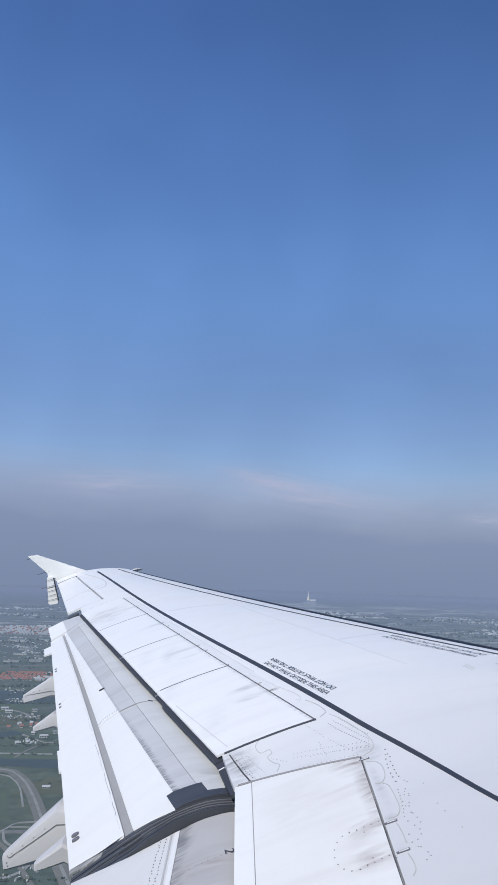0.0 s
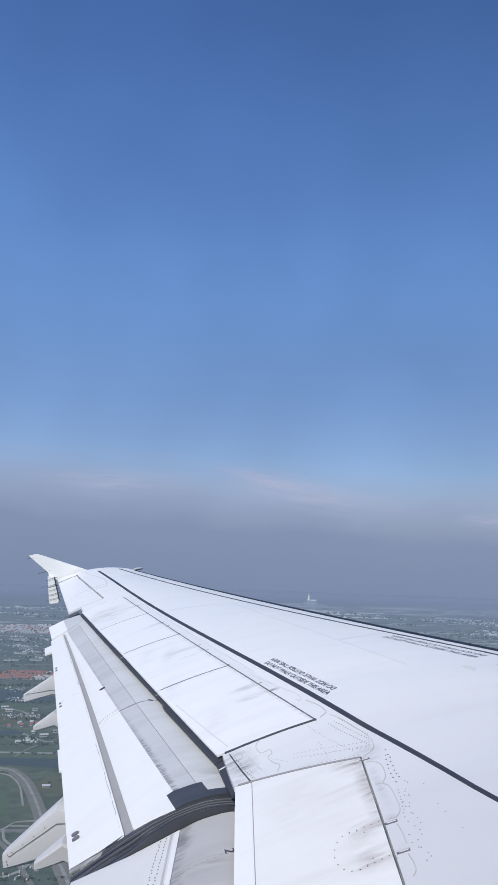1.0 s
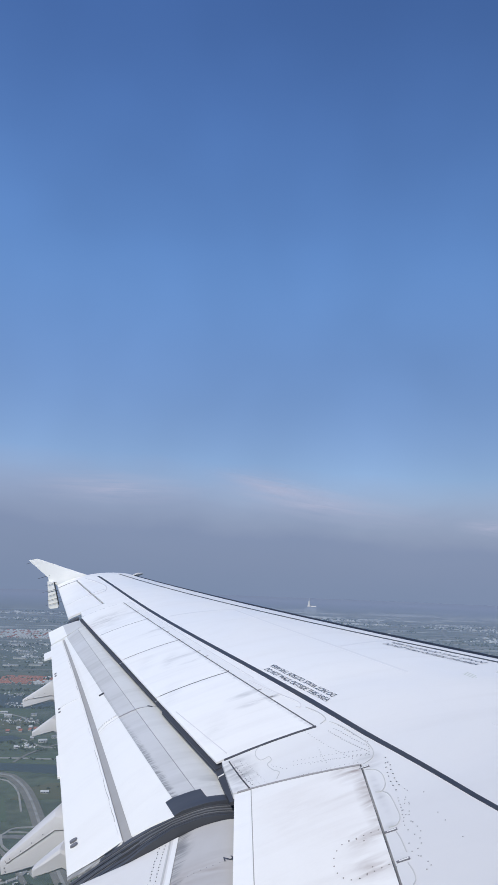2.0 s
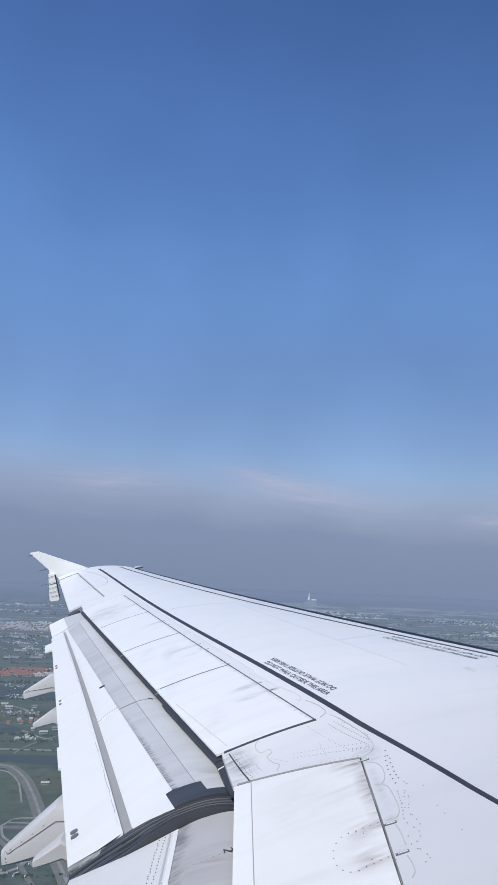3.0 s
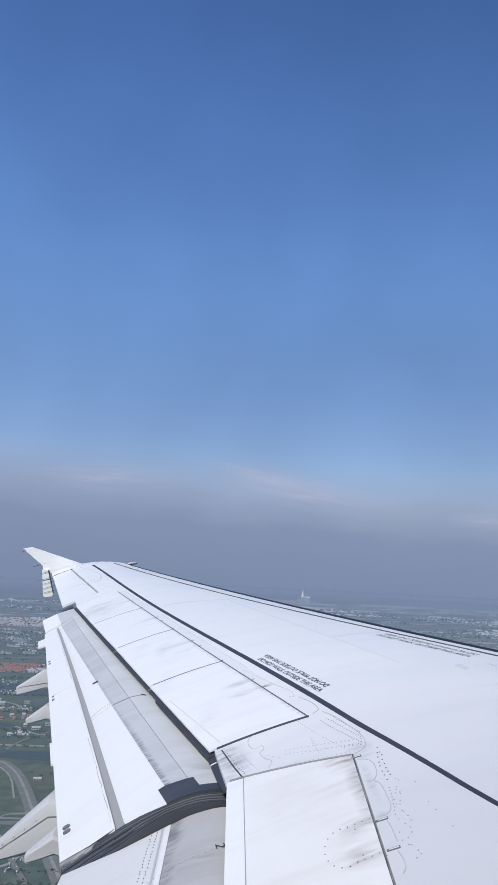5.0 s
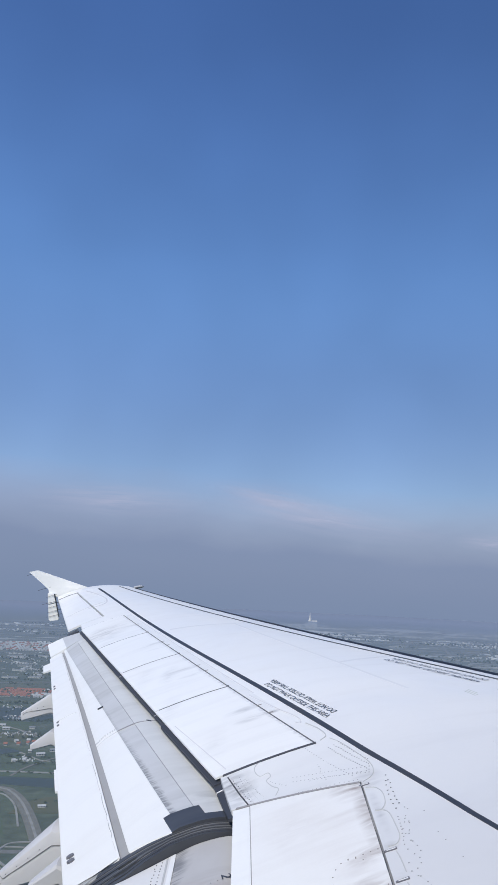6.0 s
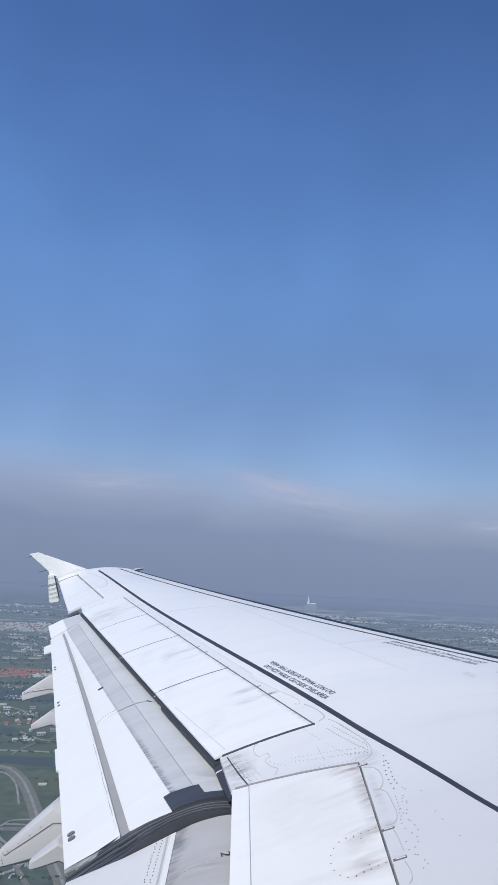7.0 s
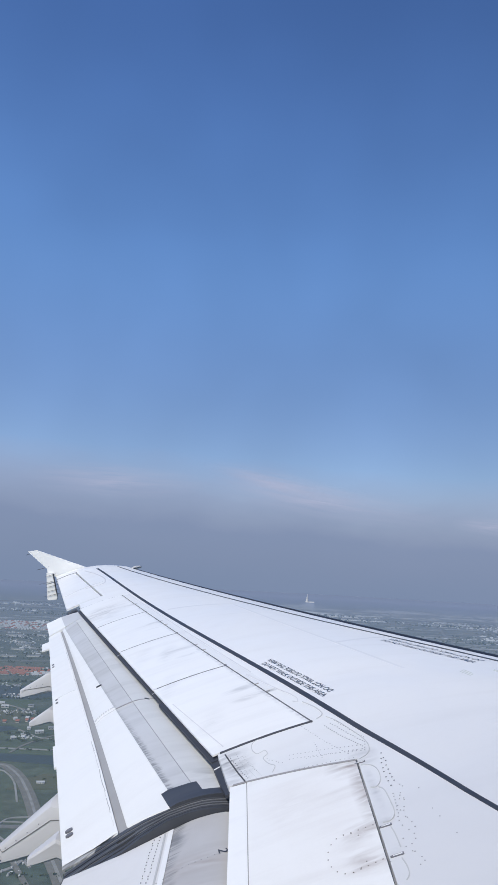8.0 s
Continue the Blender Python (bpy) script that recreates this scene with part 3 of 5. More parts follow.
for near, far, drop in ((0.80, 0.998, -0.001), (0.66, 0.798, 0.006), (0.46, 0.658, 0.010), (0.36, 0.458, 0.006), (0.17, 0.358, 0.014), (0.0, 0.168, 0.018)):
    secs = []
    for f in (near, far):
        pts = []
        for p in END_LINE[:-1] if drop < 0 else END_LINE:
            y = 6.207 + (flap_end(p[0][0]) - 6.207) * f
            x, _, z = flap_point(6.4, *p)
            pts.append((x, y, z + (y - 6.4) * 0.1 - drop - (0.007 if p in FORE else 0.0)))
        secs.append(pts + [(x, y, z - 0.2) for x, y, z in reversed(pts)])
    seal = part("flap_seal", lofted(secs), SEAL, airliner, "dark rubber seal between the flaps")
    # pale strips along some steps: highlights on the rubber, painted grey
    if drop in (0.006, 0.014):
        far_edge = [Vector(p) for p in secs[1][:len(END_LINE)]][2:]
        part("seal_highlight", lofted([[p + Vector((0, a, c)) for a, c in ((0.0, -0.002), (-0.0042, -0.002), (-0.0042, 0.003), (0.0, 0.003))] for p in far_edge]), SEAL_GLINT, seal, "painted grey highlight on the seal edge")


# flap track fairings
def along(stops, s):
    """A value between (share, value) stops."""
    for (a, u), (b, v) in zip(stops, stops[1:]):
        if s <= b:
            return u + (v - u) * max(0.0, s - a) / (b - a)
    return stops[-1][1]


GIRTH = ((0.0, 0.46), (0.012, 0.54), (0.05, 0.61), (0.3, 0.80), (0.65, 0.95), (1.0, 1.0), (2.6, 1.0))


def fairing(y, tip, top, deep, wide, blunt):
    """A canoe under the flap: tip = (x, z) of its upper aft end; it rises forward."""
    tx, tz = tip
    sx, sz = top
    secs = []
    for s in (0.0, 0.012, 0.05, 0.16, 0.3, 0.45, 0.65, 0.82, 1.0, 2.6):
        x = tx + (sx - tx) * s
        z = tz + (sz - tz) * s if s <= 1 else sz - 0.22
        h, g = deep * (blunt + (1 - blunt) * min(s, 1.0)), wide * along(GIRTH, s) / 2
        outline = ((-0.58, 0.0), (0.58, 0.0), (0.90, -0.08), (1.0, -0.24), (0.98, -0.90), (0.86, -1.0), (-0.86, -1.0), (-0.98, -0.90), (-1.0, -0.24), (-0.90, -0.08))
        secs.append([(x, y + g * a, z + h * c) for a, c in outline])
    return lofted(secs)


HINGE_TONE = base("dark_panel_joint", (0.20, 0.195, 0.195), 0.7)[0]


def fairing_with_skirt(y, tip, top, deep, wide, drops, blunt):
    """drops: how far below the upper edge the panel line runs, aft and forward."""
    body = part("flap_track_fairing", fairing(y, tip, top, deep, wide, blunt), FAIRING, airliner, "grey-white flap track fairing")
    tx, tz = tip
    sx, sz = top

    def side(s, drop, out=0.003):
        z = tz + (sz - tz) * min(s, 1.05) - drop
        return Vector((tx + (sx - tx) * s, y - wide * along(GIRTH, s) / 2 - out, z))

    line = [(s, drops[0] + (drops[1] - drops[0]) * (s - 0.22) / 0.78) for s in (0.22, 0.4, 0.65, 1.0, 1.6)]
    line = [(0.11, drops[0] * 0.45), (0.135, drops[0] * 0.85), (0.17, drops[0] * 0.99)] + line
    rings = []
    for s, drop in line:
        p = side(s, drop)
        rings.append([p + Vector((0, a, c)) for a, c in ((0.018, -0.0026), (0.0, -0.0026), (0.0, 0.0026), (0.018, 0.0026))])
    part("panel_line", lofted(rings), HINGE_TONE, body, "dark panel line")
    for s, share in ((0.2, 0.72), (0.4, 0.72), (0.6, 0.72), (0.8, 0.72), (0.09, 1.4), (0.10, 1.9)):
        drop = (drops[0] + (drops[1] - drops[0]) * (s - 0.22) / 0.78) * share
        bolt = bmesh.new()
        bmesh.ops.create_cone(bolt, cap_ends=True, segments=8, radius1=0.0036, radius2=0.0036, depth=0.008, matrix=Matrix.Translation(side(s, drop, 0.0)) @ pose(0, 0, 0, 90))
        part("bolt", bolt, BOLT, body)


fairing_with_skirt(7.6, (-7.345, -1.985), (-6.895, -1.685), 0.34, 0.32, (0.060, 0.115), 0.31)
part("flap_track_fairing", fairing(7.0, (-6.925, -1.868), (-6.71, -1.74), 0.135, 0.2, 0.36), FAIRING, airliner)
part("flap_track_fairing", fairing(9.6, (-7.685, -1.50), (-7.455, -1.377), 0.147, 0.17, 0.34), FAIRING, airliner)
fairing_with_skirt(11.2, (-8.28, -1.41), (-7.90, -1.232), 0.235, 0.22, (0.040, 0.163), 0.43)

# the wing tip and its fence
part("tip_cap", slab(lambda y: slat_tail(y) + 0.25, lambda y: trail(y), span(16.42, 16.85, 4), 10, -0.004, 0.06), WHITE, airliner)


def plate(points, y, thick):
    return lofted([[(x, y + s * thick, z) for x, z in points] for s in (-0.5, 0.5)])


lamp = bmesh.new()
bmesh.ops.create_uvsphere(lamp, u_segments=12, v_segments=8, radius=1.0, matrix=Matrix.Translation((slat_tail(16.5) + 0.33, 16.62, skin(slat_tail(16.5) + 0.15, 16.5) - 0.02)) @ pose(0, 0, 0, 0, 0, 62) @ Matrix.Diagonal((0.15, 0.07, 0.03, 1)))
part("tip_lamp_cover", lamp, SEAM, airliner, "dull grey lamp cover at the wing tip")
part("aileron_fitting", slab(lambda y: trail(y) + 0.16, lambda y: trail(y) - 0.005, span(13.20, 13.34, 2), 2, -0.05, 0.03), SEAL, airliner, "dark fitting beside the aileron")
fence = part("tip_fence", plate([(-8.55, -0.02), (-9.64, 0.49), (-9.82, 0.48), (-9.45, 0.08), (-9.43, -0.10), (-8.7, -0.12)], 16.92, 0.05), SUNLIT_WHITE, airliner, "white wing tip fence")
part("lower_fin", plate([(-9.33, -0.02), (-9.45, 0.0), (-9.47, -0.53), (-9.44, -0.56), (-9.29, -0.56), (-9.265, -0.53)], 16.86, 0.06), SUNLIT_WHITE, fence)
part("fin_seal", plate([(-9.308, -0.03), (-9.325, -0.03), (-9.266, -0.5), (-9.255, -0.5)], 16.85, 0.03), LINE, fence, "dark strip along the lower fin")

# ---- seams, rivets and writing on the wing ----
PALE_JOINT = base("pale_joint", (0.70, 0.695, 0.70), 0.4)[0]
FILLER = painted("filler_paint", (0.74, 0.74, 0.745), (0.55, 0.545, 0.55), 0.36, 0.4)
FAINT = base("faint_joint", (0.62, 0.61, 0.63), 0.5)[0]
upper = next(o for o in airliner.children if o.name == "upper_skin")
part("seam", ribbon(rounded([(-4.835, 6.725), (-4.78, 6.62), (-4.71, 6.42), (-4.665, 6.25), (-4.655, 6.13), (-4.68, 6.04), (-4.735, 6.0)]), 0.004, 0.003, 0.003), SEAM, upper)
THIN = (0.004, 0.003, 0.003)
part("seam", ribbon(rounded([(-4.736, 5.921), (-4.687, 5.885), (-4.665, 5.808), (-4.673, 5.699), (-4.704, 5.637), (-4.735, 5.648)]), *THIN), SEAM, upper)
part("seam", ribbon(rounded([(-4.700, 5.628), (-4.677, 5.58), (-4.672, 5.449), (-4.676, 5.346), (-4.704, 5.289), (-4.742, 5.29)]), *THIN), SEAM, upper)
part("seam", ribbon(rounded([(-4.718, 5.235), (-4.712, 5.17), (-4.712, 5.06)]), *THIN), SEAM, upper)
part("seam", ribbon(rounded([(-4.725, 4.983), (-4.718, 4.92), (-4.722, 4.864), (-4.74, 4.832)]), *THIN), SEAM, upper)
part("seam", ribbon(rounded([(-5.165, 6.700), (-5.266, 6.700), (-5.325, 6.680), (-5.34, 6.607), (-5.309, 6.512), (-5.257, 6.517), (-5.243, 6.461), (-5.27, 6.425), (-5.238, 6.324), (-5.203, 6.265), (-5.223, 6.192)]), 0.0045, 0.005, 0.003), SEAM, fixed)
# the strip in front of the spoilers
part("seam", ribbon([(spoiler_hinge(y) + 0.085, y) for y in (8.0, 8.6, 9.3, 10.5, 11.7, 12.9)], 0.006), FAINT, upper)
HINGES = (7.685, 7.465, 9.262, 9.012, 10.674, 10.437, 12.06)
for y in HINGES:
    part("hinge_bracket", patch((spoiler_hinge(y) + 0.028, y - 0.004), (spoiler_hinge(y) - 0.006, y - 0.004), (spoiler_hinge(y) - 0.006, y + 0.004), (spoiler_hinge(y) + 0.028, y + 0.004), 2, 1, 0.005, 0.008), SEAL_GREY, upper)
for y in (5.955, 5.255, 5.01):
    part("hinge_bracket", patch((-4.710, y - 0.008), (-4.768, y - 0.0055), (-4.768, y + 0.0055), (-4.710, y + 0.008), 2, 1, 0.004, 0.008), BOLT, upper)
    part("bracket_plate", patch((-4.716, y - 0.0036), (-4.757, y - 0.0024), (-4.757, y + 0.0024), (-4.716, y + 0.0036), 2, 1, 0.0048, 0.003), WHITE, upper)
part("seam", ribbon(rounded([(-5.358, 7.981), (-5.225, 7.685), (-5.104, 7.427), (-5.036, 7.292), (-4.994, 7.181), (-4.997, 7.105), (-5.027, 7.139)]), 0.005, 0.0035, 0.003), FAINT, upper)
part("seam", ribbon(rounded([(-4.962, 7.079), (-4.895, 6.945), (-4.858, 6.827), (-4.858, 6.768), (-4.897, 6.73)]), 0.006, 0.0035, 0.003), SEAM, upper)
# a greyer band of filler in front of the spoilers' hinge
part("filler_band", slab(lambda y: spoiler_hinge(y) + 0.082, lambda y: spoiler_hinge(y) + 0.003, span(7.5, 12.9, 24), 2, 0.0015, 0.004), FILLER, upper)
# faint skin joints of the wing box
for line, wide in (([(-5.494, 11.11), (-4.977, 9.68), (-4.49, 8.36), (-4.151, 7.41)], 0.026), ([(-6.35, 11.25), (-5.495, 11.16)], 0.06), ([(-4.522, 8.494), (-4.018, 8.732)], 0.05), ([(-3.95, 6.1), (-3.3, 6.25), (-2.6, 6.35)], 0.05)):
    part("skin_joint", ribbon(line, wide, 0.001, 0.002), PALE_JOINT, upper)
part("seam", ribbon([(-5.97, 7.85), (-5.53, 6.78)], 0.006, 0.006), FAINT, upper)

dots = row_of((-5.002, 6.671), (-4.783, 6.107), 20, 0.002) + row_of((-4.862, 6.587), (-4.679, 6.128), 20, 0.002) + row_of((-4.789, 6.626), (-4.662, 6.275), 14, 0.002)
dots += row_of((-4.82, 6.6), (-4.668, 6.2), 16, 0.003) + row_of((-5.109, 6.338), (-4.672, 6.166), 20, 0.002) + row_of((-5.113, 6.284), (-4.686, 6.091), 20, 0.002)
dots += row_of((-5.142, 6.13), (-4.76, 6.04), 16, 0.003) + row_of((-5.02, 6.22), (-4.70, 6.12), 14, 0.004) + row_of((-4.95, 6.40), (-4.93, 6.16), 8, 0.003)
dots += row_of((-5.401, 6.549), (-5.317, 6.296), 11, 0.002) + row_of((-5.44, 6.60), (-5.37, 6.3), 11, 0.002) + row_of((-5.25, 6.40), (-5.16, 6.27), 6, 0.004)
rivets(dots, head_mesh(0.0074, RIVET, 0.002), fixed, 0.003)
dots = row_of((-5.442, 6.552), (-5.341, 6.175), 20, 0.002) + row_of((-5.412, 6.543), (-5.314, 6.18), 20, 0.002) + row_of((-5.383, 6.535), (-5.286, 6.2), 18, 0.003)
rivets(dots, head_mesh(0.0048, SEAM, 0.002), fixed, 0.003)
rivets(row_of((-5.475, 6.585), (-5.372, 6.24), 12, 0.003), head_mesh(0.008, BOLT, 0.002), fixed, 0.004)
dots = row_of((-4.60, 5.99), (-4.61, 5.64), 8, 0.012) + row_of((-4.625, 5.93), (-4.64, 5.6), 7, 0.01)
rivets(dots, head_mesh(0.0095, BOLT, 0.0015), upper)
dots = row_of((-4.60, 5.6), (-4.66, 4.9), 16, 0.02) + row_of((-4.64, 5.5), (-4.68, 5.0), 10, 0.02)
dots += row_of((-4.646, 5.515), (-4.67, 5.265), 9, 0.003) + row_of((-4.5, 5.2), (-4.52, 5.5), 2)
rivets(dots, head_mesh(0.0068, RIVET, 0.0015), upper)
rivets([(-4.511, 5.282), (-4.472, 5.037), (-4.644, 4.915), (-4.774, 4.981), (-4.785, 4.963)], head_mesh(0.0062, RIVET, 0.0015), upper)
ring = [(-4.93 + 0.09 * math.cos(a), 5.14 + 0.15 * math.sin(a)) for a in (i * math.pi / 8 for i in range(2, 15))]
ring += row_of((-4.93, 5.285), (-4.79, 5.29), 5) + row_of((-4.93, 4.99), (-4.80, 5.01), 5)
rivets(ring, head_mesh(0.0074, base("brown_grey_heads", (0.26, 0.235, 0.23), 0.6)[0], 0.0015), inboard_spoiler, 0.005)


def lettering(words, start, way, tall, parent, off=0.003, height=skin, label="small black painted warning words"):
    """Painted words laid on the wing: start of the base line and its direction in the plan."""
    curve = bpy.data.curves.new("words", "FONT")
    curve.body, curve.size = words, 1.0
    ob = new("words", curve)
    me = bpy.data.meshes.new_from_object(ob.evaluated_get(bpy.context.evaluated_depsgraph_get()))
    bpy.data.objects.remove(ob)
    bpy.data.curves.remove(curve)
    fine = bmesh.new()
    fine.from_mesh(me)
    bmesh.ops.triangulate(fine, faces=fine.faces)
    bmesh.ops.subdivide_edges(fine, edges=fine.edges, cuts=1 if len(words) > 1 else 5, use_grid_fill=True)
    fine.to_mesh(me)
    fine.free()
    long = max(v.co.x for v in me.vertices)
    high = max(v.co.y for v in me.vertices)
    w = Vector(way)
    up = Vector((-w.y, w.x)).normalized()
    for v in me.vertices:
        p = Vector(start) + w * (v.co.x / long) + up * (v.co.y / high * tall)
        v.co = (p.x, p.y, height(*p) + off)
    me.name = "lettering"
    me.materials.append(INK)
    ob = new("lettering", me)
    ob.parent = parent
    return tagged(ob, label)


WORDS = "DO NOT WALK OUTSIDE THIS AREA"
lettering(WORDS, (-5.225, 8.15), (0.41, -1.075), 0.046, upper)
lettering(WORDS, (-4.72, 7.15), (-0.41, 1.075), 0.046, upper)
lettering(WORDS, (-4.13, 8.52), (0.52, -1.03), 0.055, upper)
lettering(WORDS, (-3.48, 7.58), (-0.52, 1.03), 0.055, upper)

# faint worn stencils, no longer to be read
STENCIL = base("worn_stencil_ink", (0.50, 0.53, 0.48), 0.6)[0]
for x, y, long in ((-3.75, 7.25, 0.12), (-3.77, 7.23, 0.15), (-3.79, 7.21, 0.14), (-3.53, 7.24, 0.10), (-3.545, 7.225, 0.11)):
    part("worn_stencil", ribbon([(x, y), (x + long * 0.25, y - long)], 0.006, 0.001, 0.002), STENCIL, upper)

# static wicks and tip details
def wick(a, b, r=0.006):
    a, b = Vector(a), Vector(b)
    q = (b - a).to_track_quat("Z", "Y").to_matrix().to_4x4()
    bm = bmesh.new()
    bmesh.ops.create_cone(bm, cap_ends=True, segments=6, radius1=r, radius2=r * 0.6, depth=(b - a).length, matrix=Matrix.Translation((a + b) / 2) @ q)
    return bm


for xa, xb, z in ((-9.26, -9.49, -0.06), (-9.30, -9.61, -0.20), (-9.22, -9.48, -0.28), (-9.20, -9.49, -0.37), (-9.19, -9.52, -0.46)):
    part("static_wick", wick((xa, 16.815, z + 0.02), (xb, 16.815, z - 0.02), 0.0038), LINE, fence)
part("static_wick", wick((-9.76, 16.9, 0.43), (-9.87, 16.9, 0.41), 0.005), LINE, fence)
part("static_wick", wick((-9.4, 16.9, 0.12), (-9.66, 16.9, 0.08)), LINE, fence)
part("static_wick", wick((-9.08, 16.25, skin(-9.1, 16.25)), (-9.3, 16.25, skin(-9.1, 16.25) - 0.03)), LINE, airliner)
part("seam", ribbon([(-8.73, 16.42), (-9.13, 16.44)], 0.03, 0.004), LINE, airliner)
part("seam", ribbon([(-8.47, 14.39), (-7.84, 14.61)], 0.02, 0.004), FAINT, airliner)
part("seam", ribbon(rounded([(-8.556, 16.369), (-8.218, 15.717), (-7.91, 15.02), (-7.80, 14.60), (-7.80, 14.44), (-7.866, 14.369), (-8.096, 14.38)]), 0.02, 0.004), FAINT, airliner)
# wear and marks on the flaps
def flap_top(y, k, profile):
    """A point at share k along a flap's profile."""
    i = min(int(k), len(profile) - 2)
    a, b = Vector(flap_point(y, *profile[i])), Vector(flap_point(y, *profile[i + 1]))
    return a.lerp(b, k - i)


def flap_ribbon(profile, stops, width, lift=0.003):
    """A thin strip on the flap through (y, k) stops."""
    rings = []
    for (y, k), (y2, k2) in zip(stops, stops[1:] + [stops[-1]]):
        p = flap_top(y, k, profile)
        q = flap_top(y2, k2, profile) if (y2, k2) != (y, k) else p + (p - rings[-1][4])
        side = (q - p).cross(Vector((0, 0, 1))).normalized() * width / 2
        up = Vector((0, 0, lift))
        rings.append([p + side + up, p - side + up, p - side - up, p + side - up, p])
    return lofted([r[:4] for r in rings])


TAB_TOP = [((-0.718, -0.281), (-0.363, -0.2)), ((-0.79, -0.311), (-0.41, -0.216)), ((-0.88, -0.358), (-0.455, -0.235)), TAIL]
top_line = blend((FRONT, CREST, GREY_END), 4)
CREASE = base("grey_crease", (0.33, 0.33, 0.35), 0.6)[0]
DUSK = painted("scuffed_grey", (0.47, 0.47, 0.475), (0.56, 0.56, 0.56), 0.6, 0.8)
part("crease", flap_ribbon(top_line, [(y, 4.6) for y in span(6.48, 12.4, 12)], 0.006), CREASE, flap)
# the nose panel stands a little proud of the rest, in a lighter grey
NOSE_GREY = painted("nose_panel_grey", (0.605, 0.605, 0.60), (0.36, 0.36, 0.36), 0.4, 0.6)
stain(NOSE_GREY, (-5.62, 6.62), (0.22, 0.14), SOOT, 0.5)


def between(p, q, f):
    return tuple(tuple(a + (b - a) * f for a, b in zip(u, v)) for u, v in zip(p, q))


edge = between(top_line[4], top_line[5], 0.58)
last = next(i for i in range(len(HULL) // 2, len(HULL)) if HULL[i][0][0] < edge[0][0])
share = (edge[0][0] - HULL[last - 1][0][0]) / (HULL[last][0][0] - HULL[last - 1][0][0])
panel_line = HULL[len(HULL) // 2 - 1:last] + [between(HULL[last - 1], HULL[last], share)]
raised = [((a, b + 0.0035), (c, d + 0.0035)) for (a, b), (c, d) in panel_line]
sunk = [((a, b - 0.01), (c, d - 0.01)) for (a, b), (c, d) in reversed(panel_line)]
for y0, y1 in ((6.41, 8.352), (8.368, 12.45)):
    part("nose_panel", flap_strip((*raised, *sunk), y0, y1, 10), NOSE_GREY, flap, "pale grey nose panel")
part("crease", flap_ribbon(top_line, [(8.36, k) for k in (0.1, 1.0, 2.0, 3.0, 4.0, 5.0, 6.0, 7.9)], 0.012, 0.0085), CREASE, flap)
part("crease", flap_ribbon(COVER, [(8.36, k) for k in (0.1, 2.0, 4.0, 7.8)], 0.012), FAINT, flap)
part("crease", flap_ribbon(TAB_TOP, [(9.57 + 0.03 * k, k) for k in (0.5, 1.2, 2.2, 2.6)], 0.008), FAINT, flap)
random.seed(3)
y = 6.55
while y < 12.2:
    long = random.uniform(0.05, 0.4)
    part("scrape", flap_ribbon(TAB_TOP, [(y + long * i / 3, 0.22 + random.uniform(-0.06, 0.06)) for i in range(4)], random.uniform(0.0015, 0.0035)), random.choice((FAINT, FAINT, FAINT, CREASE)), flap)
    y += long + random.uniform(-0.03, 0.06)


def flap_spot(profile, y, k, long, wide, lean, parent, material, name, label):
    c = flap_top(y, k, profile)
    e = (flap_top(y, k + 0.05, profile) - c).normalized()
    f = (flap_top(y + 0.1, k, profile) - c).normalized()
    a1, a2 = e * math.cos(lean) + f * math.sin(lean), f * math.cos(lean) - e * math.sin(lean)
    bm = bmesh.new()
    ring = [bm.verts.new(c + a1 * long * math.cos(t) + a2 * wide * math.sin(t) + Vector((0, 0, 0.012))) for t in (i * math.pi / 8 for i in range(16))]
    bm.faces.new(ring)
    low = [bm.verts.new(v.co - Vector((0, 0, 0.014))) for v in ring]
    for i in range(16):
        bm.faces.new((ring[i], ring[(i + 1) % 16], low[(i + 1) % 16], low[i]))
    part(name, bm, material, parent, label)


for y in (6.86, 6.80, 10.98, 10.88, 9.62, 9.52):
    big = 1.0 if y < 7 else 0.5
    flap_spot(TAB_TOP, y, 2.68, 0.032 * big, 0.016 * big, 0.5, flap, BOLT, "drain_hole", "dark oval drain hole")
for k in span(0.6, 7.4, 9):
    flap_spot(COVER, 8.42, k, 0.006, 0.0035, 0.2, flap, FAINT, "fastener", "")
flap_spot(COVER, 9.2, 1.0, 0.03, 0.008, 0.2, flap, LINE, "mark", "small black mark")
flap_spot(top_line, 8.36, 2.0, 0.028, 0.009, 0.9, flap, LINE, "mark", "small black mark")
# a small tongue on the tab's trailing edge
tip = [Vector(flap_point(y, *TAIL)) for y in (11.9, 12.25)]
part("edge_tongue", lofted([[p + Vector((0.05, 0, 0.012)), p + Vector((-0.10, 0, -0.03)), p + Vector((-0.10, 0, -0.045)), p + Vector((0.05, 0, -0.02))] for p in tip]), WHITE, flap)
tip = [Vector(flap_point(y, *TAIL)) for y in (8.0, 8.45)]
part("edge_tongue", lofted([[p + Vector((0.05, 0, 0.012)), p + Vector((-0.02, 0, 0.0)), p + Vector((-0.02, 0, -0.015)), p + Vector((0.05, 0, -0.02))] for p in tip]), WHITE, flap)


def inner_height(x, y):
    u = x + 5.47
    pts = [p for p in INNER_HULL[8:]] + [(-0.5, -0.178), (-0.66, -0.232), (-1.0, -0.325)]
    for (u1, d1), (u2, d2) in zip(pts, pts[1:]):
        if u2 <= u <= u1:
            return inner_point(y, u, d1 + (d2 - d1) * (u - u1) / (u2 - u1))[2]
    return inner_point(y, u, -0.08)[2]


for x in (-5.90, -5.935):
    rivets(row_of((x, 6.17), (x - 0.03, 5.2), 30, 0.004), head_mesh(0.0062, BOLT), inner_flap, 0.003, inner_height)
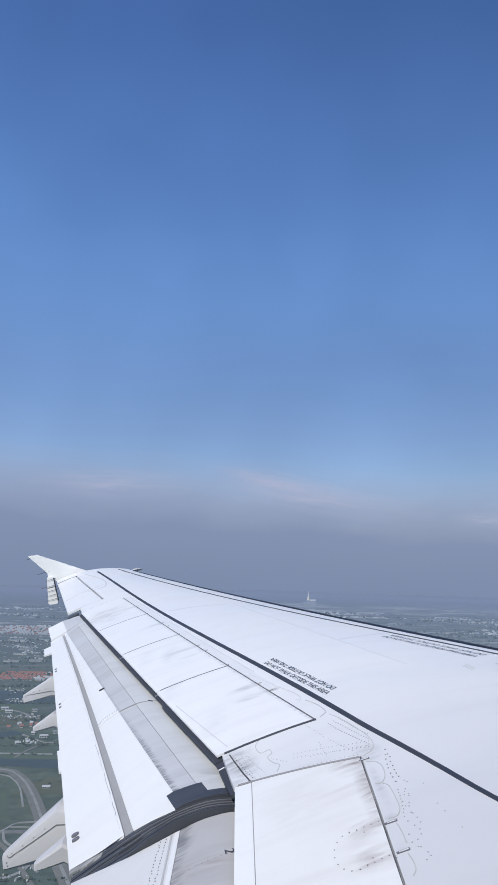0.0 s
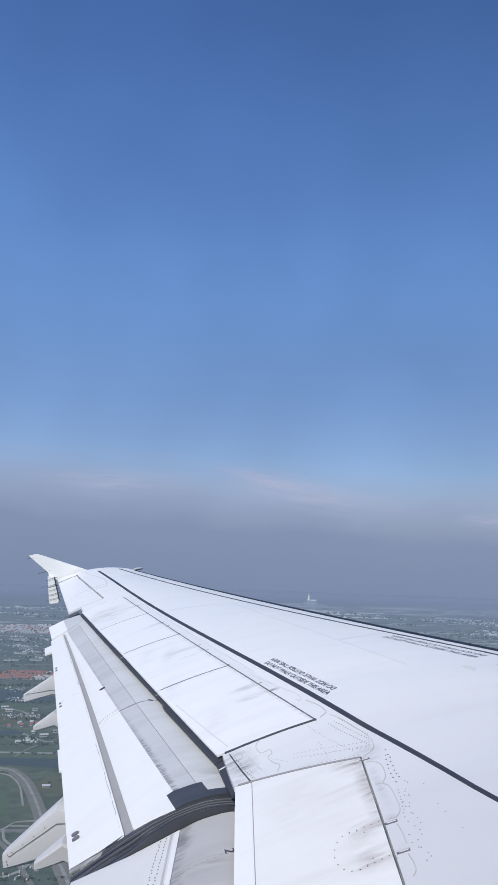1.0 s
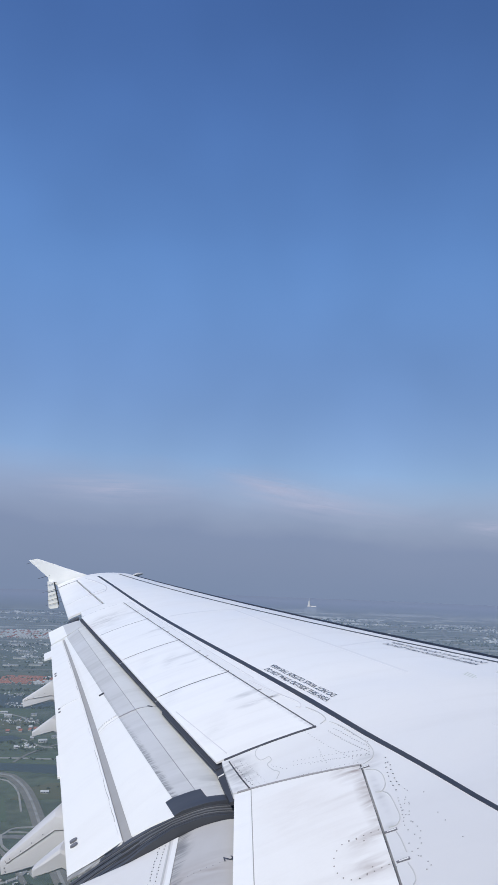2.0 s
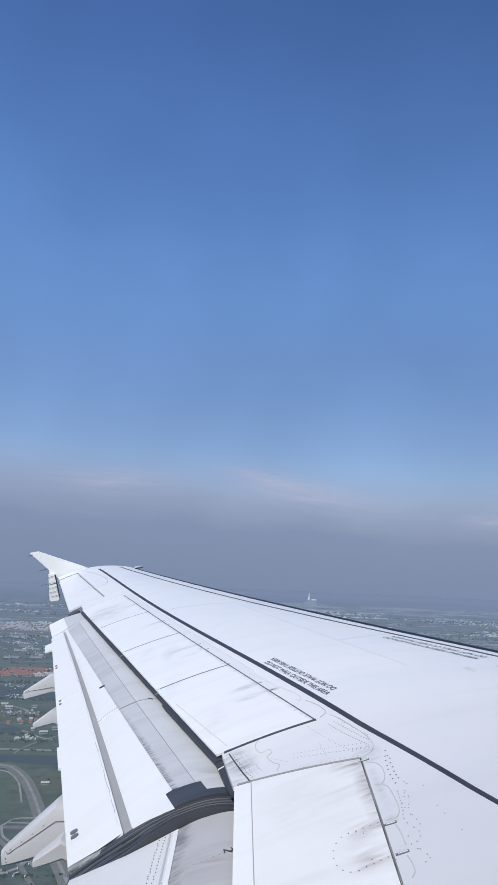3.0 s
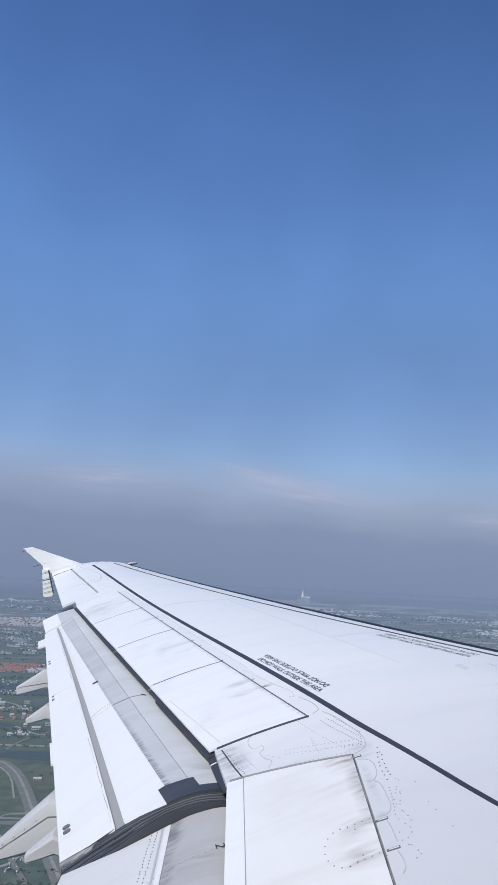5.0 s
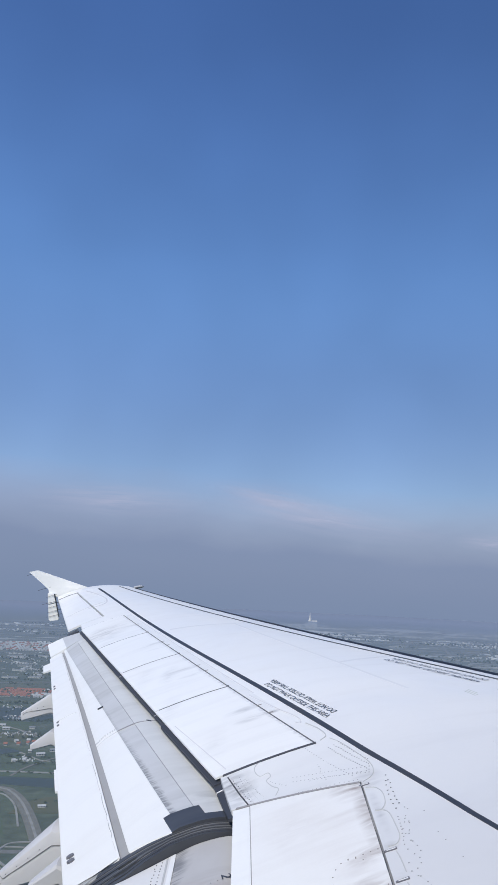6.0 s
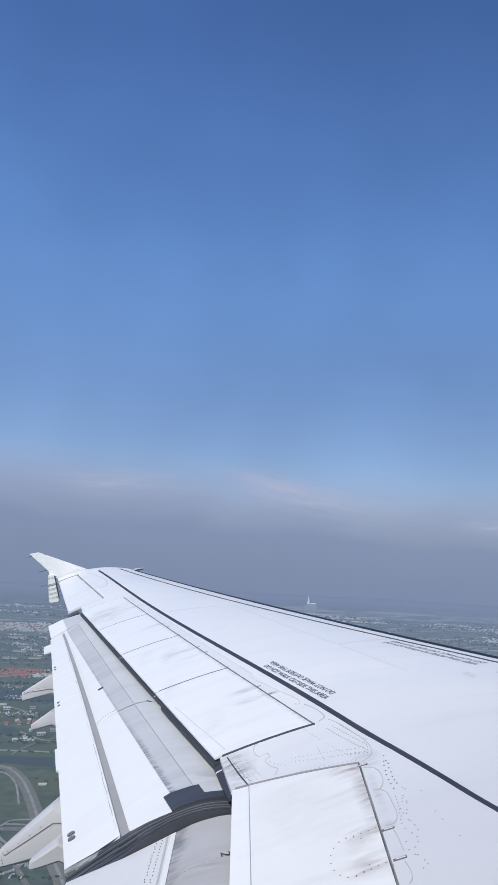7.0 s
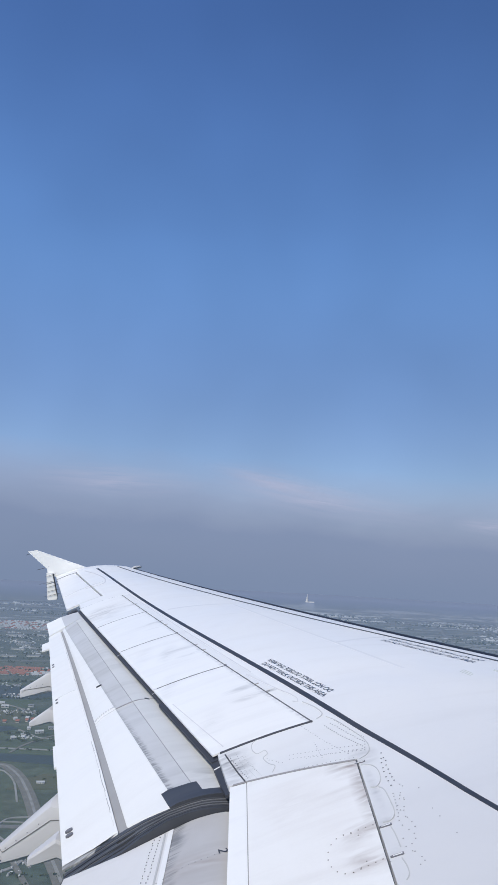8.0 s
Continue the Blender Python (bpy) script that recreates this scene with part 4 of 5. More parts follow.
rivets(row_of((-5.53, 5.72), (-5.95, 5.62), 14, 0.004), head_mesh(0.007, RIVET, 0.002), inner_flap, 0.003, inner_height)
lettering("2", (-5.545, 5.765), (0.008, -0.05), 0.05, inner_flap, 0.004, inner_height, "small black hand-painted figure 2")
for x, wide, tone in ((-5.87, 0.012, DUSK), (-5.835, 0.03, WHITE)):
    part("strip", lofted([[(x - wide / 2, y, inner_height(x - wide / 2, y) + 0.004), (x + wide / 2, y, inner_height(x + wide / 2, y) + 0.004), (x, y, inner_height(x, y) - 0.01)] for y in (6.19, 5.6, 4.8)]), tone, inner_flap)


# ---- fuselage side with the window behind which the camera is held ----
HULL_RADIUS, HULL_AXIS = 1.975, -0.15
secs = []
for a in span(-90, 270, 72):
    secs.append((HULL_RADIUS * math.cos(radians(a)), HULL_AXIS + HULL_RADIUS * math.sin(radians(a))))
bm = bmesh.new()
xs = (-16.0, -9.0, -5.45, -4.95, 0.0, 7.0)
grid = [[bm.verts.new((x, y, z)) for y, z in secs] for x in xs]
for i in range(len(xs) - 1):
    for j in range(len(secs) - 1):
        mid = (secs[j][1] + secs[j + 1][1]) / 2
        if i == 2 and secs[j][0] > 0 and -0.35 < mid < 0.45:
            continue
        bm.faces.new((grid[i][j], grid[i + 1][j], grid[i + 1][j + 1], grid[i][j + 1]))
bmesh.ops.remove_doubles(bm, verts=bm.verts, dist=0.001)
fuselage = part("fuselage", bm, WHITE, airliner, "white painted fuselage")
for x in (xs[0], xs[-1]):
    bm = bmesh.new()
    bmesh.ops.create_circle(bm, cap_ends=True, segments=72, radius=HULL_RADIUS, matrix=Matrix.Translation((x, 0, HULL_AXIS)) @ pose(0, 0, 0, 0, 90))
    part("bulkhead", bm, WHITE, fuselage, "plain closing bulkhead")


# ---- ground and haze ----
def ground_material():
    """Flat wet farmland: plots of differing green and brown, dark scrub, bare patches."""
    m, n, l, b = base("fields", (0.06, 0.08, 0.05), 0.95)
    co = n.new("ShaderNodeTexCoord")

    def plots(scale, stretch, turn):
        mp, v = n.new("ShaderNodeMapping"), n.new("ShaderNodeTexVoronoi")
        mp.inputs["Scale"].default_value, mp.inputs["Rotation"].default_value = stretch, (0, 0, turn)
        v.inputs["Scale"].default_value, v.distance = scale, "CHEBYCHEV"
        l.new(co.outputs["Object"], mp.inputs[0])
        l.new(mp.outputs[0], v.inputs["Vector"])
        return v

    big, small = plots(0.006, (1, 1.6, 1), 0.5), plots(0.02, (1, 2.2, 1), 0.35)
    hue = ramp(n, l, big.outputs["Color"], [(0.0, (0.055, 0.075, 0.055)), (0.3, (0.08, 0.105, 0.06)), (0.55, (0.11, 0.115, 0.075)), (0.75, (0.06, 0.085, 0.07)), (1.0, (0.09, 0.11, 0.085))])
    fine = ramp(n, l, small.outputs["Color"], [(0.0, (0.05, 0.07, 0.05)), (0.5, (0.09, 0.11, 0.075)), (1.0, (0.15, 0.15, 0.12))])
    scrub = ramp(n, l, noise_node(n, l, 0.012, 9, (1, 1, 1), 0.4), [(0.42, (0, 0, 0)), (0.62, (1, 1, 1))])
    c = mix(n, l, hue, fine, 0.4)
    c = mix(n, l, c, (0.035, 0.055, 0.035), mix(n, l, (0.0, 0.0, 0.0), scrub, 0.6))
    speck = ramp(n, l, noise_node(n, l, 0.09, 6), [(0.35, (0.85, 0.9, 0.9)), (0.65, (1.4, 1.46, 1.45))])
    c = mix(n, l, c, speck, 1.0, "MULTIPLY")
    # paler with distance: haze put into the colour, mixed with the town's pale patches
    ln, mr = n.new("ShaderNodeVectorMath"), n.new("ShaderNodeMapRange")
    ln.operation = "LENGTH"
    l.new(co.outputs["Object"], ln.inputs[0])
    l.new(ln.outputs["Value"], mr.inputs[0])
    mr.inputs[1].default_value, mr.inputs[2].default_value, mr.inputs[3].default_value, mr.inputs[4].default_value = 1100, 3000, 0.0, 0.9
    hazed_town = ramp(n, l, noise_node(n, l, 0.008, 8, (0.6, 1.5, 1), 0.5), [(0.35, (0.12, 0.135, 0.135)), (0.55, (0.19, 0.20, 0.20)), (0.66, (0.31, 0.315, 0.31)), (0.78, (0.55, 0.55, 0.54))])
    l.new(mix(n, l, c, hazed_town, mr.outputs[0]), b.inputs["Base Color"])
    return m


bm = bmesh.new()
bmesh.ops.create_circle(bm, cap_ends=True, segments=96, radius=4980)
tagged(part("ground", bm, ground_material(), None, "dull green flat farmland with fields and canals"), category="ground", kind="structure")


# aerial haze painted on a disk: denser with distance from the aircraft
def haze_material():
    m = bpy.data.materials.new("haze")
    m.use_nodes = True
    n, l = m.node_tree.nodes, m.node_tree.links
    n.clear()
    out, mx, tr, df = (n.new("ShaderNode" + k) for k in ("OutputMaterial", "MixShader", "BsdfTransparent", "BsdfDiffuse"))
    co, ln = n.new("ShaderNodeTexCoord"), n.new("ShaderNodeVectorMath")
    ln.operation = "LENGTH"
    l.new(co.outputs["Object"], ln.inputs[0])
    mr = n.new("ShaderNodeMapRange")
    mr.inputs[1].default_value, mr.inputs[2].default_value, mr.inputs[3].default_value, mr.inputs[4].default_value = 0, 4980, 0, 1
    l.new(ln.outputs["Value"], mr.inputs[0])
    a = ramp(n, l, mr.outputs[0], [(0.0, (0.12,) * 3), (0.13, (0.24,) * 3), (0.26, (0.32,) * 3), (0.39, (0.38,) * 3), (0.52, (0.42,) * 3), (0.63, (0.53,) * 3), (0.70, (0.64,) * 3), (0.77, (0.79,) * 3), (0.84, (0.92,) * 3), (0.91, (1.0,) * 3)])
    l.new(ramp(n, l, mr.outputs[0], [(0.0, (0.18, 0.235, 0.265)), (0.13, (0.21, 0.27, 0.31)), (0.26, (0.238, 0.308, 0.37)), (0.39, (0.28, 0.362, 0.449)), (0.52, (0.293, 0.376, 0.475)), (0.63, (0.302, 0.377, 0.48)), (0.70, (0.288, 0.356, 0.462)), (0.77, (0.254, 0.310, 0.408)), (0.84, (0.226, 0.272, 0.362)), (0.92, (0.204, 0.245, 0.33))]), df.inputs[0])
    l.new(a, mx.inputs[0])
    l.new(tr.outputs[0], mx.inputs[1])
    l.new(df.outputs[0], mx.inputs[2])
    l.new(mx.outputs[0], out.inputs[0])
    return m


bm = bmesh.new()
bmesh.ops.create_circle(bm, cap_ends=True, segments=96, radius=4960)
layer = tagged(part("haze_layer", bm, haze_material(), None, "disk over the land with blue-grey distance haze painted on"), category="haze", kind="structure")
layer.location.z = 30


# glowing backdrop: the haze bank's brightness is painted into its emission
def bank_material():
    m = bpy.data.materials.new("haze_bank")
    m.use_nodes = True
    n, l = m.node_tree.nodes, m.node_tree.links
    n.clear()
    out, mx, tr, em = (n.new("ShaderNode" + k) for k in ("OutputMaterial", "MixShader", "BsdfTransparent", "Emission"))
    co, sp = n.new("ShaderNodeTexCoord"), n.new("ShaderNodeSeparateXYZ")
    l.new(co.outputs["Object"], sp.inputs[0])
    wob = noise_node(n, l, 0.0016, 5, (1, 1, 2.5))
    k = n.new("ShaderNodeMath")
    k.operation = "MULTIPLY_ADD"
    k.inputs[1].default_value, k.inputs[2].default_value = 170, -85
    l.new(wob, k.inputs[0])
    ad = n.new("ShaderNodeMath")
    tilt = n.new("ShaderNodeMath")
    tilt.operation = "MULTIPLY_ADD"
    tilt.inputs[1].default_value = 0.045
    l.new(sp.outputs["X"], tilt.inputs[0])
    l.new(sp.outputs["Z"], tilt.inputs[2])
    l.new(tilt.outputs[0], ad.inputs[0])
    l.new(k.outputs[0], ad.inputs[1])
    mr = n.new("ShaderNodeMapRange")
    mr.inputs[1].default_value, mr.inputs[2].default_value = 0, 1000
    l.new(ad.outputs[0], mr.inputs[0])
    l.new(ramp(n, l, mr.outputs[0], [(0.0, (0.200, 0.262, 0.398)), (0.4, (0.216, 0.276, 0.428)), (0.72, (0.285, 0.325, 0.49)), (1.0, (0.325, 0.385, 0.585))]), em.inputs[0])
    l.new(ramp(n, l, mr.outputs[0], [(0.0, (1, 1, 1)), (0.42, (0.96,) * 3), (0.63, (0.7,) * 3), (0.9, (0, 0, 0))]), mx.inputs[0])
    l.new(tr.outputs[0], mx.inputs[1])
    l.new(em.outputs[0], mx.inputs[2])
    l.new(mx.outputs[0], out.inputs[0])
    return m


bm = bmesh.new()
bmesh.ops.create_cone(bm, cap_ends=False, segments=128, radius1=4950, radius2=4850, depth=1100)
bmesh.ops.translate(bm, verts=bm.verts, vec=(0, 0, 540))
tagged(part("backdrop", bm, bank_material(), None, "glowing grey-blue haze bank painted along the horizon", True), category="backdrop", kind="structure")



# ---- roads, water and settlements on the plain ----
def varied(name, stops, rough=0.8):
    """Each separate piece of a joined mesh takes its own tone."""
    m, n, l, b = base(name, stops[0][1], rough)
    g = n.new("ShaderNodeNewGeometry")
    c = ramp(n, l, g.outputs["Random Per Island"], stops)
    c = mix(n, l, c, ramp(n, l, noise_node(n, l, 0.3, 4), [(0.3, (0.8, 0.8, 0.8)), (0.7, (1.1, 1.1, 1.1))]), 1.0, "MULTIPLY")
    l.new(c, b.inputs["Base Color"])
    return m


def soil(name, a, b_, scale, rough=0.9):
    m, n, l, b = base(name, a, rough)
    l.new(ramp(n, l, noise_node(n, l, scale, 7), [(0.3, a), (0.7, b_)]), b.inputs["Base Color"])
    return m


TARMAC = soil("pale_asphalt", (0.17, 0.17, 0.165), (0.25, 0.245, 0.235), 0.2)
TRACK = soil("gravel_track", (0.17, 0.165, 0.145), (0.25, 0.235, 0.205), 0.15)
PALE_LANE = soil("pale_concrete_lane", (0.27, 0.265, 0.245), (0.40, 0.39, 0.37), 0.1)
WATER = soil("dull_canal_water", (0.04, 0.058, 0.055), (0.055, 0.072, 0.066), 0.02, 0.5)
MEADOW = soil("rough_meadow", (0.085, 0.10, 0.05), (0.13, 0.125, 0.07), 0.03)
PASTURE = soil("green_pasture", (0.075, 0.115, 0.06), (0.10, 0.13, 0.075), 0.05)
STUBBLE = soil("pale_stubble", (0.15, 0.145, 0.10), (0.20, 0.19, 0.14), 0.04)


def band(points, width, z0, z1, smooth=True):
    """A flat strip with thickness along a line on the plain."""
    line = rounded(points, 6) if smooth else [Vector(p) for p in points]
    rings = []
    for i, p in enumerate(line):
        way = (line[min(i + 1, len(line) - 1)] - line[max(i - 1, 0)]).normalized()
        side = Vector((-way.y, way.x)) * width / 2
        a, b = p + side, p - side
        rings.append([(a.x, a.y, z1), (b.x, b.y, z1), (b.x, b.y, z0), (a.x, a.y, z0)])
    return lofted(rings)


def field(corners, material, z=0.25, name="field", label="rough green field on the plain"):
    bm = bmesh.new()
    top = [bm.verts.new((x, y, z)) for x, y in corners]
    low = [bm.verts.new((x, y, -0.3)) for x, y in corners]
    bm.faces.new(top)
    for i in range(len(top)):
        bm.faces.new((top[i], top[(i + 1) % len(top)], low[(i + 1) % len(top)], low[i]))
    return tagged(part(name, bm, material, None, label), category=name, kind="structure")


def road(points, width, material, label, z=0.55, smooth=True, name="road"):
    return tagged(part(name, band(points, width, -0.3, z, smooth), material, None, label), category="road", kind="structure")


road([(-1500, 724), (-258, 785), (-219, 787), (411, 818), (1500, 872)], 4.5, PALE_LANE, "pale straight road across the fields", smooth=False)
road([(-430, 752), (-310, 742), (-238, 727), (-222, 716), (-205, 691), (-190, 661), (-177, 632), (-163, 598), (-150, 565), (-120, 500), (-66, 380)], 11, TRACK, "wide curving gravel embankment road", 0.5)
road([(-430, 752), (-310, 742), (-238, 727), (-222, 716), (-205, 691), (-190, 661), (-177, 632), (-163, 598), (-150, 565), (-120, 500), (-66, 380)], 2.2, PALE_LANE, "asphalt lane on the embankment", 0.8)
road([(-420, 740), (-300, 730), (-235, 712), (-220, 701), (-206, 678), (-195, 650), (-186, 625)], 1.6, PALE_LANE, "narrow farm track", 0.6)
road([(-700, 520), (-175, 571), (-120, 577), (300, 610)], 6, TARMAC, "pale road by the canal", smooth=False)
road([(-235, 600), (-176, 545), (-140, 490), (-90, 400)], 3.5, TRACK, "farm track beside trees", 0.7)
road([(-207, 868), (-226, 830), (-236, 800), (-240, 770)], 3.0, TRACK, "narrow track to a farm", 0.6)
road([(-330, 1010), (-262, 950), (-250, 900)], 3.0, TRACK, "narrow farm track", 0.6)
road([(-215, 558), (-192, 564), (-184, 574), (-180.7, 586), (-172, 591), (-155, 593), (-120, 592)], 1.8, PALE_LANE, "narrow pale lane curving round a plot", 0.65)
road([(-184, 572), (-177, 554), (-168, 543), (-154.5, 525), (-138, 503)], 1.8, PALE_LANE, "narrow pale lane between plots", 0.66)
road([(-182, 580), (-170, 581), (-158, 579)], 1.2, PALE_LANE, "short pale path across a plot", 0.62)
road([(-178, 474), (-151.5, 498), (-146.5, 512), (-136, 520)], 3.0, PALE_LANE, "pale lane bending through trees", 0.67)
road([(-262, 868), (-236, 842), (-226, 835), (-205, 834)], 1.6, PALE_LANE, "thin pale path to a yard", 0.64)
road([(-330, 1006), (-300, 985), (-283, 962), (-262, 950)], 1.8, PALE_LANE, "thin pale village street", 0.64)
for pts, w in (([(-900, 1330), (-600, 1330), (-380, 1420), (0, 1500)], 7), ([(-1600, 1750), (-700, 1800), (-200, 1950), (900, 2100)], 9), ([(-800, 2500), (0, 2600), (1200, 2500)], 10), ([(500, 1500), (620, 2300), (800, 3200)], 9)):
    road(pts, w, TARMAC, "pale country road", smooth=True)
field([(-1400, 690), (-241, 765), (411, 830), (1400, 940), (1400, 985), (411, 872), (-241, 798), (-1400, 728)], PASTURE, 0.2)
for corners in ([(-900, 705), (-246, 741), (-190, 736), (300, 780), (300, 815), (-190, 767), (-246, 766), (-900, 735)],
                [(-420, 800), (-300, 835), (-262, 872), (-280, 884), (-330, 856), (-430, 822)]):
    field(corners, WATER, 0.3, "water", "dull grey-green canal water")
for corners in ([(-470, 1020), (-300, 1040), (-250, 1150), (-480, 1140)], [(-620, 1200), (-420, 1215), (-440, 1300), (-640, 1290)], [(0, 2050), (500, 2100), (480, 2180), (20, 2150)]):
    field(corners, WATER, 0.3, "water", "dull grey-green fish pond")
field([(-205, 655), (-120, 668), (-60, 640), (-60, 705), (-185, 706), (-198, 690)], MEADOW, 0.35)
field([(-330, 700), (-240, 684), (-214, 664), (-200, 630), (-190, 602), (-330, 590)], PASTURE, 0.3)
field([(-330, 640), (-212, 642), (-210, 638), (-330, 636)], STUBBLE, 0.45)
field([(-330, 612), (-203, 618), (-201, 615), (-330, 609)], STUBBLE, 0.45)
random.seed(4)
for i in range(46):
    y = 880 + 3300 * random.random() ** 1.4
    x = random.uniform(-0.36, 0.36) * y
    w, d, turn = random.uniform(30, 140) * (0.6 + y / 3000), random.uniform(20, 70) * (0.6 + y / 3000), random.uniform(-0.3, 0.3)
    q = [Vector((a * w, b * d)) for a, b in ((-0.5, -0.5), (0.5, -0.5), (0.5, 0.5), (-0.5, 0.5))]
    field([(x + v.x * math.cos(turn) - v.y * math.sin(turn), y + v.x * math.sin(turn) + v.y * math.cos(turn)) for v in q], random.choice((MEADOW, PASTURE, STUBBLE, PASTURE, STUBBLE)), 0.2 + 0.01 * i)

YARD = soil("pale_concrete_yard", (0.16, 0.165, 0.165), (0.52, 0.52, 0.51), 0.03)
DUSTY = soil("dusty_earth_yard", (0.13, 0.135, 0.13), (0.27, 0.26, 0.25), 0.03)
random.seed(8)
for i in range(250):
    y = 1750 + 2400 * random.random()
    x = random.uniform(0.02, 0.42) * y if i % 4 else random.uniform(-0.38, -0.24) * y
    w, d, turn = random.uniform(25, 150), random.uniform(8, 60) * y / 2800, random.gauss(0, 0.06)
    q = [Vector((a * w + b * d * 0.8, b * d)) for a, b in ((-0.5, -0.5), (0.5, -0.5), (0.5, 0.5), (-0.5, 0.5))]
    field([(x + v.x * math.cos(turn) - v.y * math.sin(turn), y + v.x * math.sin(turn) + v.y * math.cos(turn)) for v in q], random.choice((YARD, YARD, DUSTY)), 0.7 + 0.003 * i, "yard", "pale concrete yard in the far town")

# houses
ROOF_RED = soil("red_clay_roof", (0.36, 0.13, 0.09), (0.46, 0.20, 0.14), 0.8)
ROOF_PALE = soil("pale_sheet_roof", (0.55, 0.56, 0.58), (0.68, 0.68, 0.68), 0.5)
ROOF_GREY = soil("grey_sheet_roof", (0.26, 0.28, 0.30), (0.36, 0.37, 0.38), 0.5)
PLASTER = soil("cream_plaster", (0.60, 0.57, 0.52), (0.70, 0.68, 0.64), 0.6)
GLASS = base("dark_window_glass", (0.03, 0.04, 0.05), 0.2)[0]


def box(x0, x1, y0, y1, z0, z1):
    bm = bmesh.new()
    bmesh.ops.create_cube(bm, size=1, matrix=Matrix.Translation(((x0 + x1) / 2, (y0 + y1) / 2, (z0 + z1) / 2)) @ Matrix.Diagonal((x1 - x0, y1 - y0, z1 - z0, 1)))
    return bm


def gable(w, d, z, rise, eave):
    """A pitched roof with eaves; the ridge runs along x."""
    h = w / 2 + eave
    secs = []
    for x in (-h, h):
        secs.append([(x, -d / 2 - eave, z - 0.1), (x, 0, z + rise), (x, d / 2 + eave, z - 0.1), (x, d / 2 + eave, z - 0.3), (x, 0, z + rise - 0.25), (x, -d / 2 - eave, z - 0.3)])
    return lofted(secs)


def house(name, w, d, wall, rise, roof, label, category, group, windows=3):
    ob = new(name)
    part("wall", box(-w / 2, w / 2, -d / 2, d / 2, -0.3, wall), PLASTER, ob)
    part("roof", gable(w, d, wall, rise, 0.4), roof, ob)
    for i in range(windows):
        x = (i + 0.5) / windows * w - w / 2
        part("window", box(x - 0.5, x + 0.5, -d / 2 - 0.04, -d / 2 + 0.05, wall * 0.4, wall * 0.75), GLASS, ob)
    return tagged(ob, label, category, group)


def place(x, y, turn=0.0):
    return pose(x, y, 0, 0, 0, turn)


red_house = house("house", 3.7, 4.8, 2.0, 1.5, ROOF_RED, "small cream house with red roof in an estate", "house", "red-roofed estate houses")
pale_house = house("house", 3.7, 4.8, 2.0, 1.4, ROOF_PALE, "small cream house with pale roof in an estate", "house", "pale-roofed estate houses")
shed = house("warehouse", 9, 5, 2.6, 1.0, ROOF_PALE, "long low warehouse with pale sheet roof", "warehouse", "sheds on the plain", 5)
grey_shed = house("warehouse", 7, 4.5, 2.4, 1.0, ROOF_GREY, "low grey-roofed farm shed", "warehouse", "sheds on the plain", 4)
random.seed(11)


def estate(kinds, corner, along, across, rows_, columns, skip=0.08):
    """Rows of like houses on a slanting grid."""
    c, a, b = Vector(corner), Vector(along), Vector(across)
    for j in range(rows_):
        for i in range(columns):
            if random.random() < skip:
                continue
            p = c + a * i + b * j
            copy_thing(random.choice(kinds), place(p.x + random.uniform(-0.4, 0.4), p.y + random.uniform(-0.8, 0.8), math.degrees(math.atan2(a.y, a.x)) + random.uniform(-4, 4)))


estate((red_house,), (-440, 1238), (5.0, 0.35), (2.2, 15.0), 6, 14)
estate((pale_house, pale_house, pale_house, red_house), (-368, 1243), (5.0, 0.35), (2.2, 15.0), 6, 8)
town_house = house("house", 5.0, 6.0, 3.2, 1.8, ROOF_PALE, "white house with pale roof in a dense far estate", "house", "dense far estate houses", 2)
rusty_house = house("house", 5.0, 6.0, 2.8, 2.0, ROOF_RED, "white house with rusty red roof in a dense far estate", "house", "dense far estate houses", 2)
estate((town_house, town_house, rusty_house), (-690, 1965), (8.2, 0.5), (-4, 30), 8, 23, 0.12)
long_shed = house("warehouse", 30, 6, 2.6, 1.0, ROOF_GREY, "very long white warehouse with grey sheet roof", "warehouse", "long warehouses", 6)
for x, y, turn in ((-424, 1468, 3), (-500, 1640, 14), (-486, 1560, -9), (-575, 1820, 21), (-520, 1845, -6)):
    copy_thing(long_shed, place(x, y, turn))
town_house.matrix_world, rusty_house.matrix_world, long_shed.matrix_world = place(-700, 1960, 4), place(-706, 1990, 4), place(-470, 1452, 3)
for ob, x, y, turn in ((red_house, -276, 905, 10), (red_house, -266, 912, -20), (pale_house, -283, 918, 40), (red_house, -290, 900, 15), (pale_house, -255, 903, 5), (shed, -318, 985, 12), (grey_shed, -288, 998, 10), (shed, -330, 1004, 14), (shed, -236, 858, 22), (grey_shed, -228, 880, 20), (pale_house, -252, 872, 10), (pale_house, -256, 826, 30), (pale_house, -246, 832, 0), (shed, -425, 1495, 8), (shed, -392, 1510, 8), (grey_shed, -440, 1530, 6), (shed, -410, 1545, 8), (grey_shed, -520, 1470, -10)):
    copy_thing(ob, place(x, y, turn))
red_house.matrix_world, pale_house.matrix_world = place(-262, 918, 25), place(-270, 925, 5)
shed.matrix_world, grey_shed.matrix_world = place(-345, 982, 10), place(-215, 892, 15)
hut = house("hut", 6.5, 4, 1.8, 0.7, ROOF_PALE, "small pale-roofed hut alone on a meadow", "hut", "", 3)
hut.matrix_world = place(-181.7, 676.6, 12)

# the white spired temple far off
WHITEWASH = soil("weathered_whitewash", (0.82, 0.82, 0.81), (0.88, 0.88, 0.87), 0.1)
# roof and spire rise out of the haze disk: haze greyed into their colour
HAZED_WHITE = soil("haze_greyed_white", (0.46, 0.46, 0.46), (0.54, 0.54, 0.53), 0.1)
temple = new("temple")
part("hall", box(-10, 24, -11, 11, -1, 20), WHITEWASH, temple)
bm = gable(34, 22, 20, 7, 1.5)
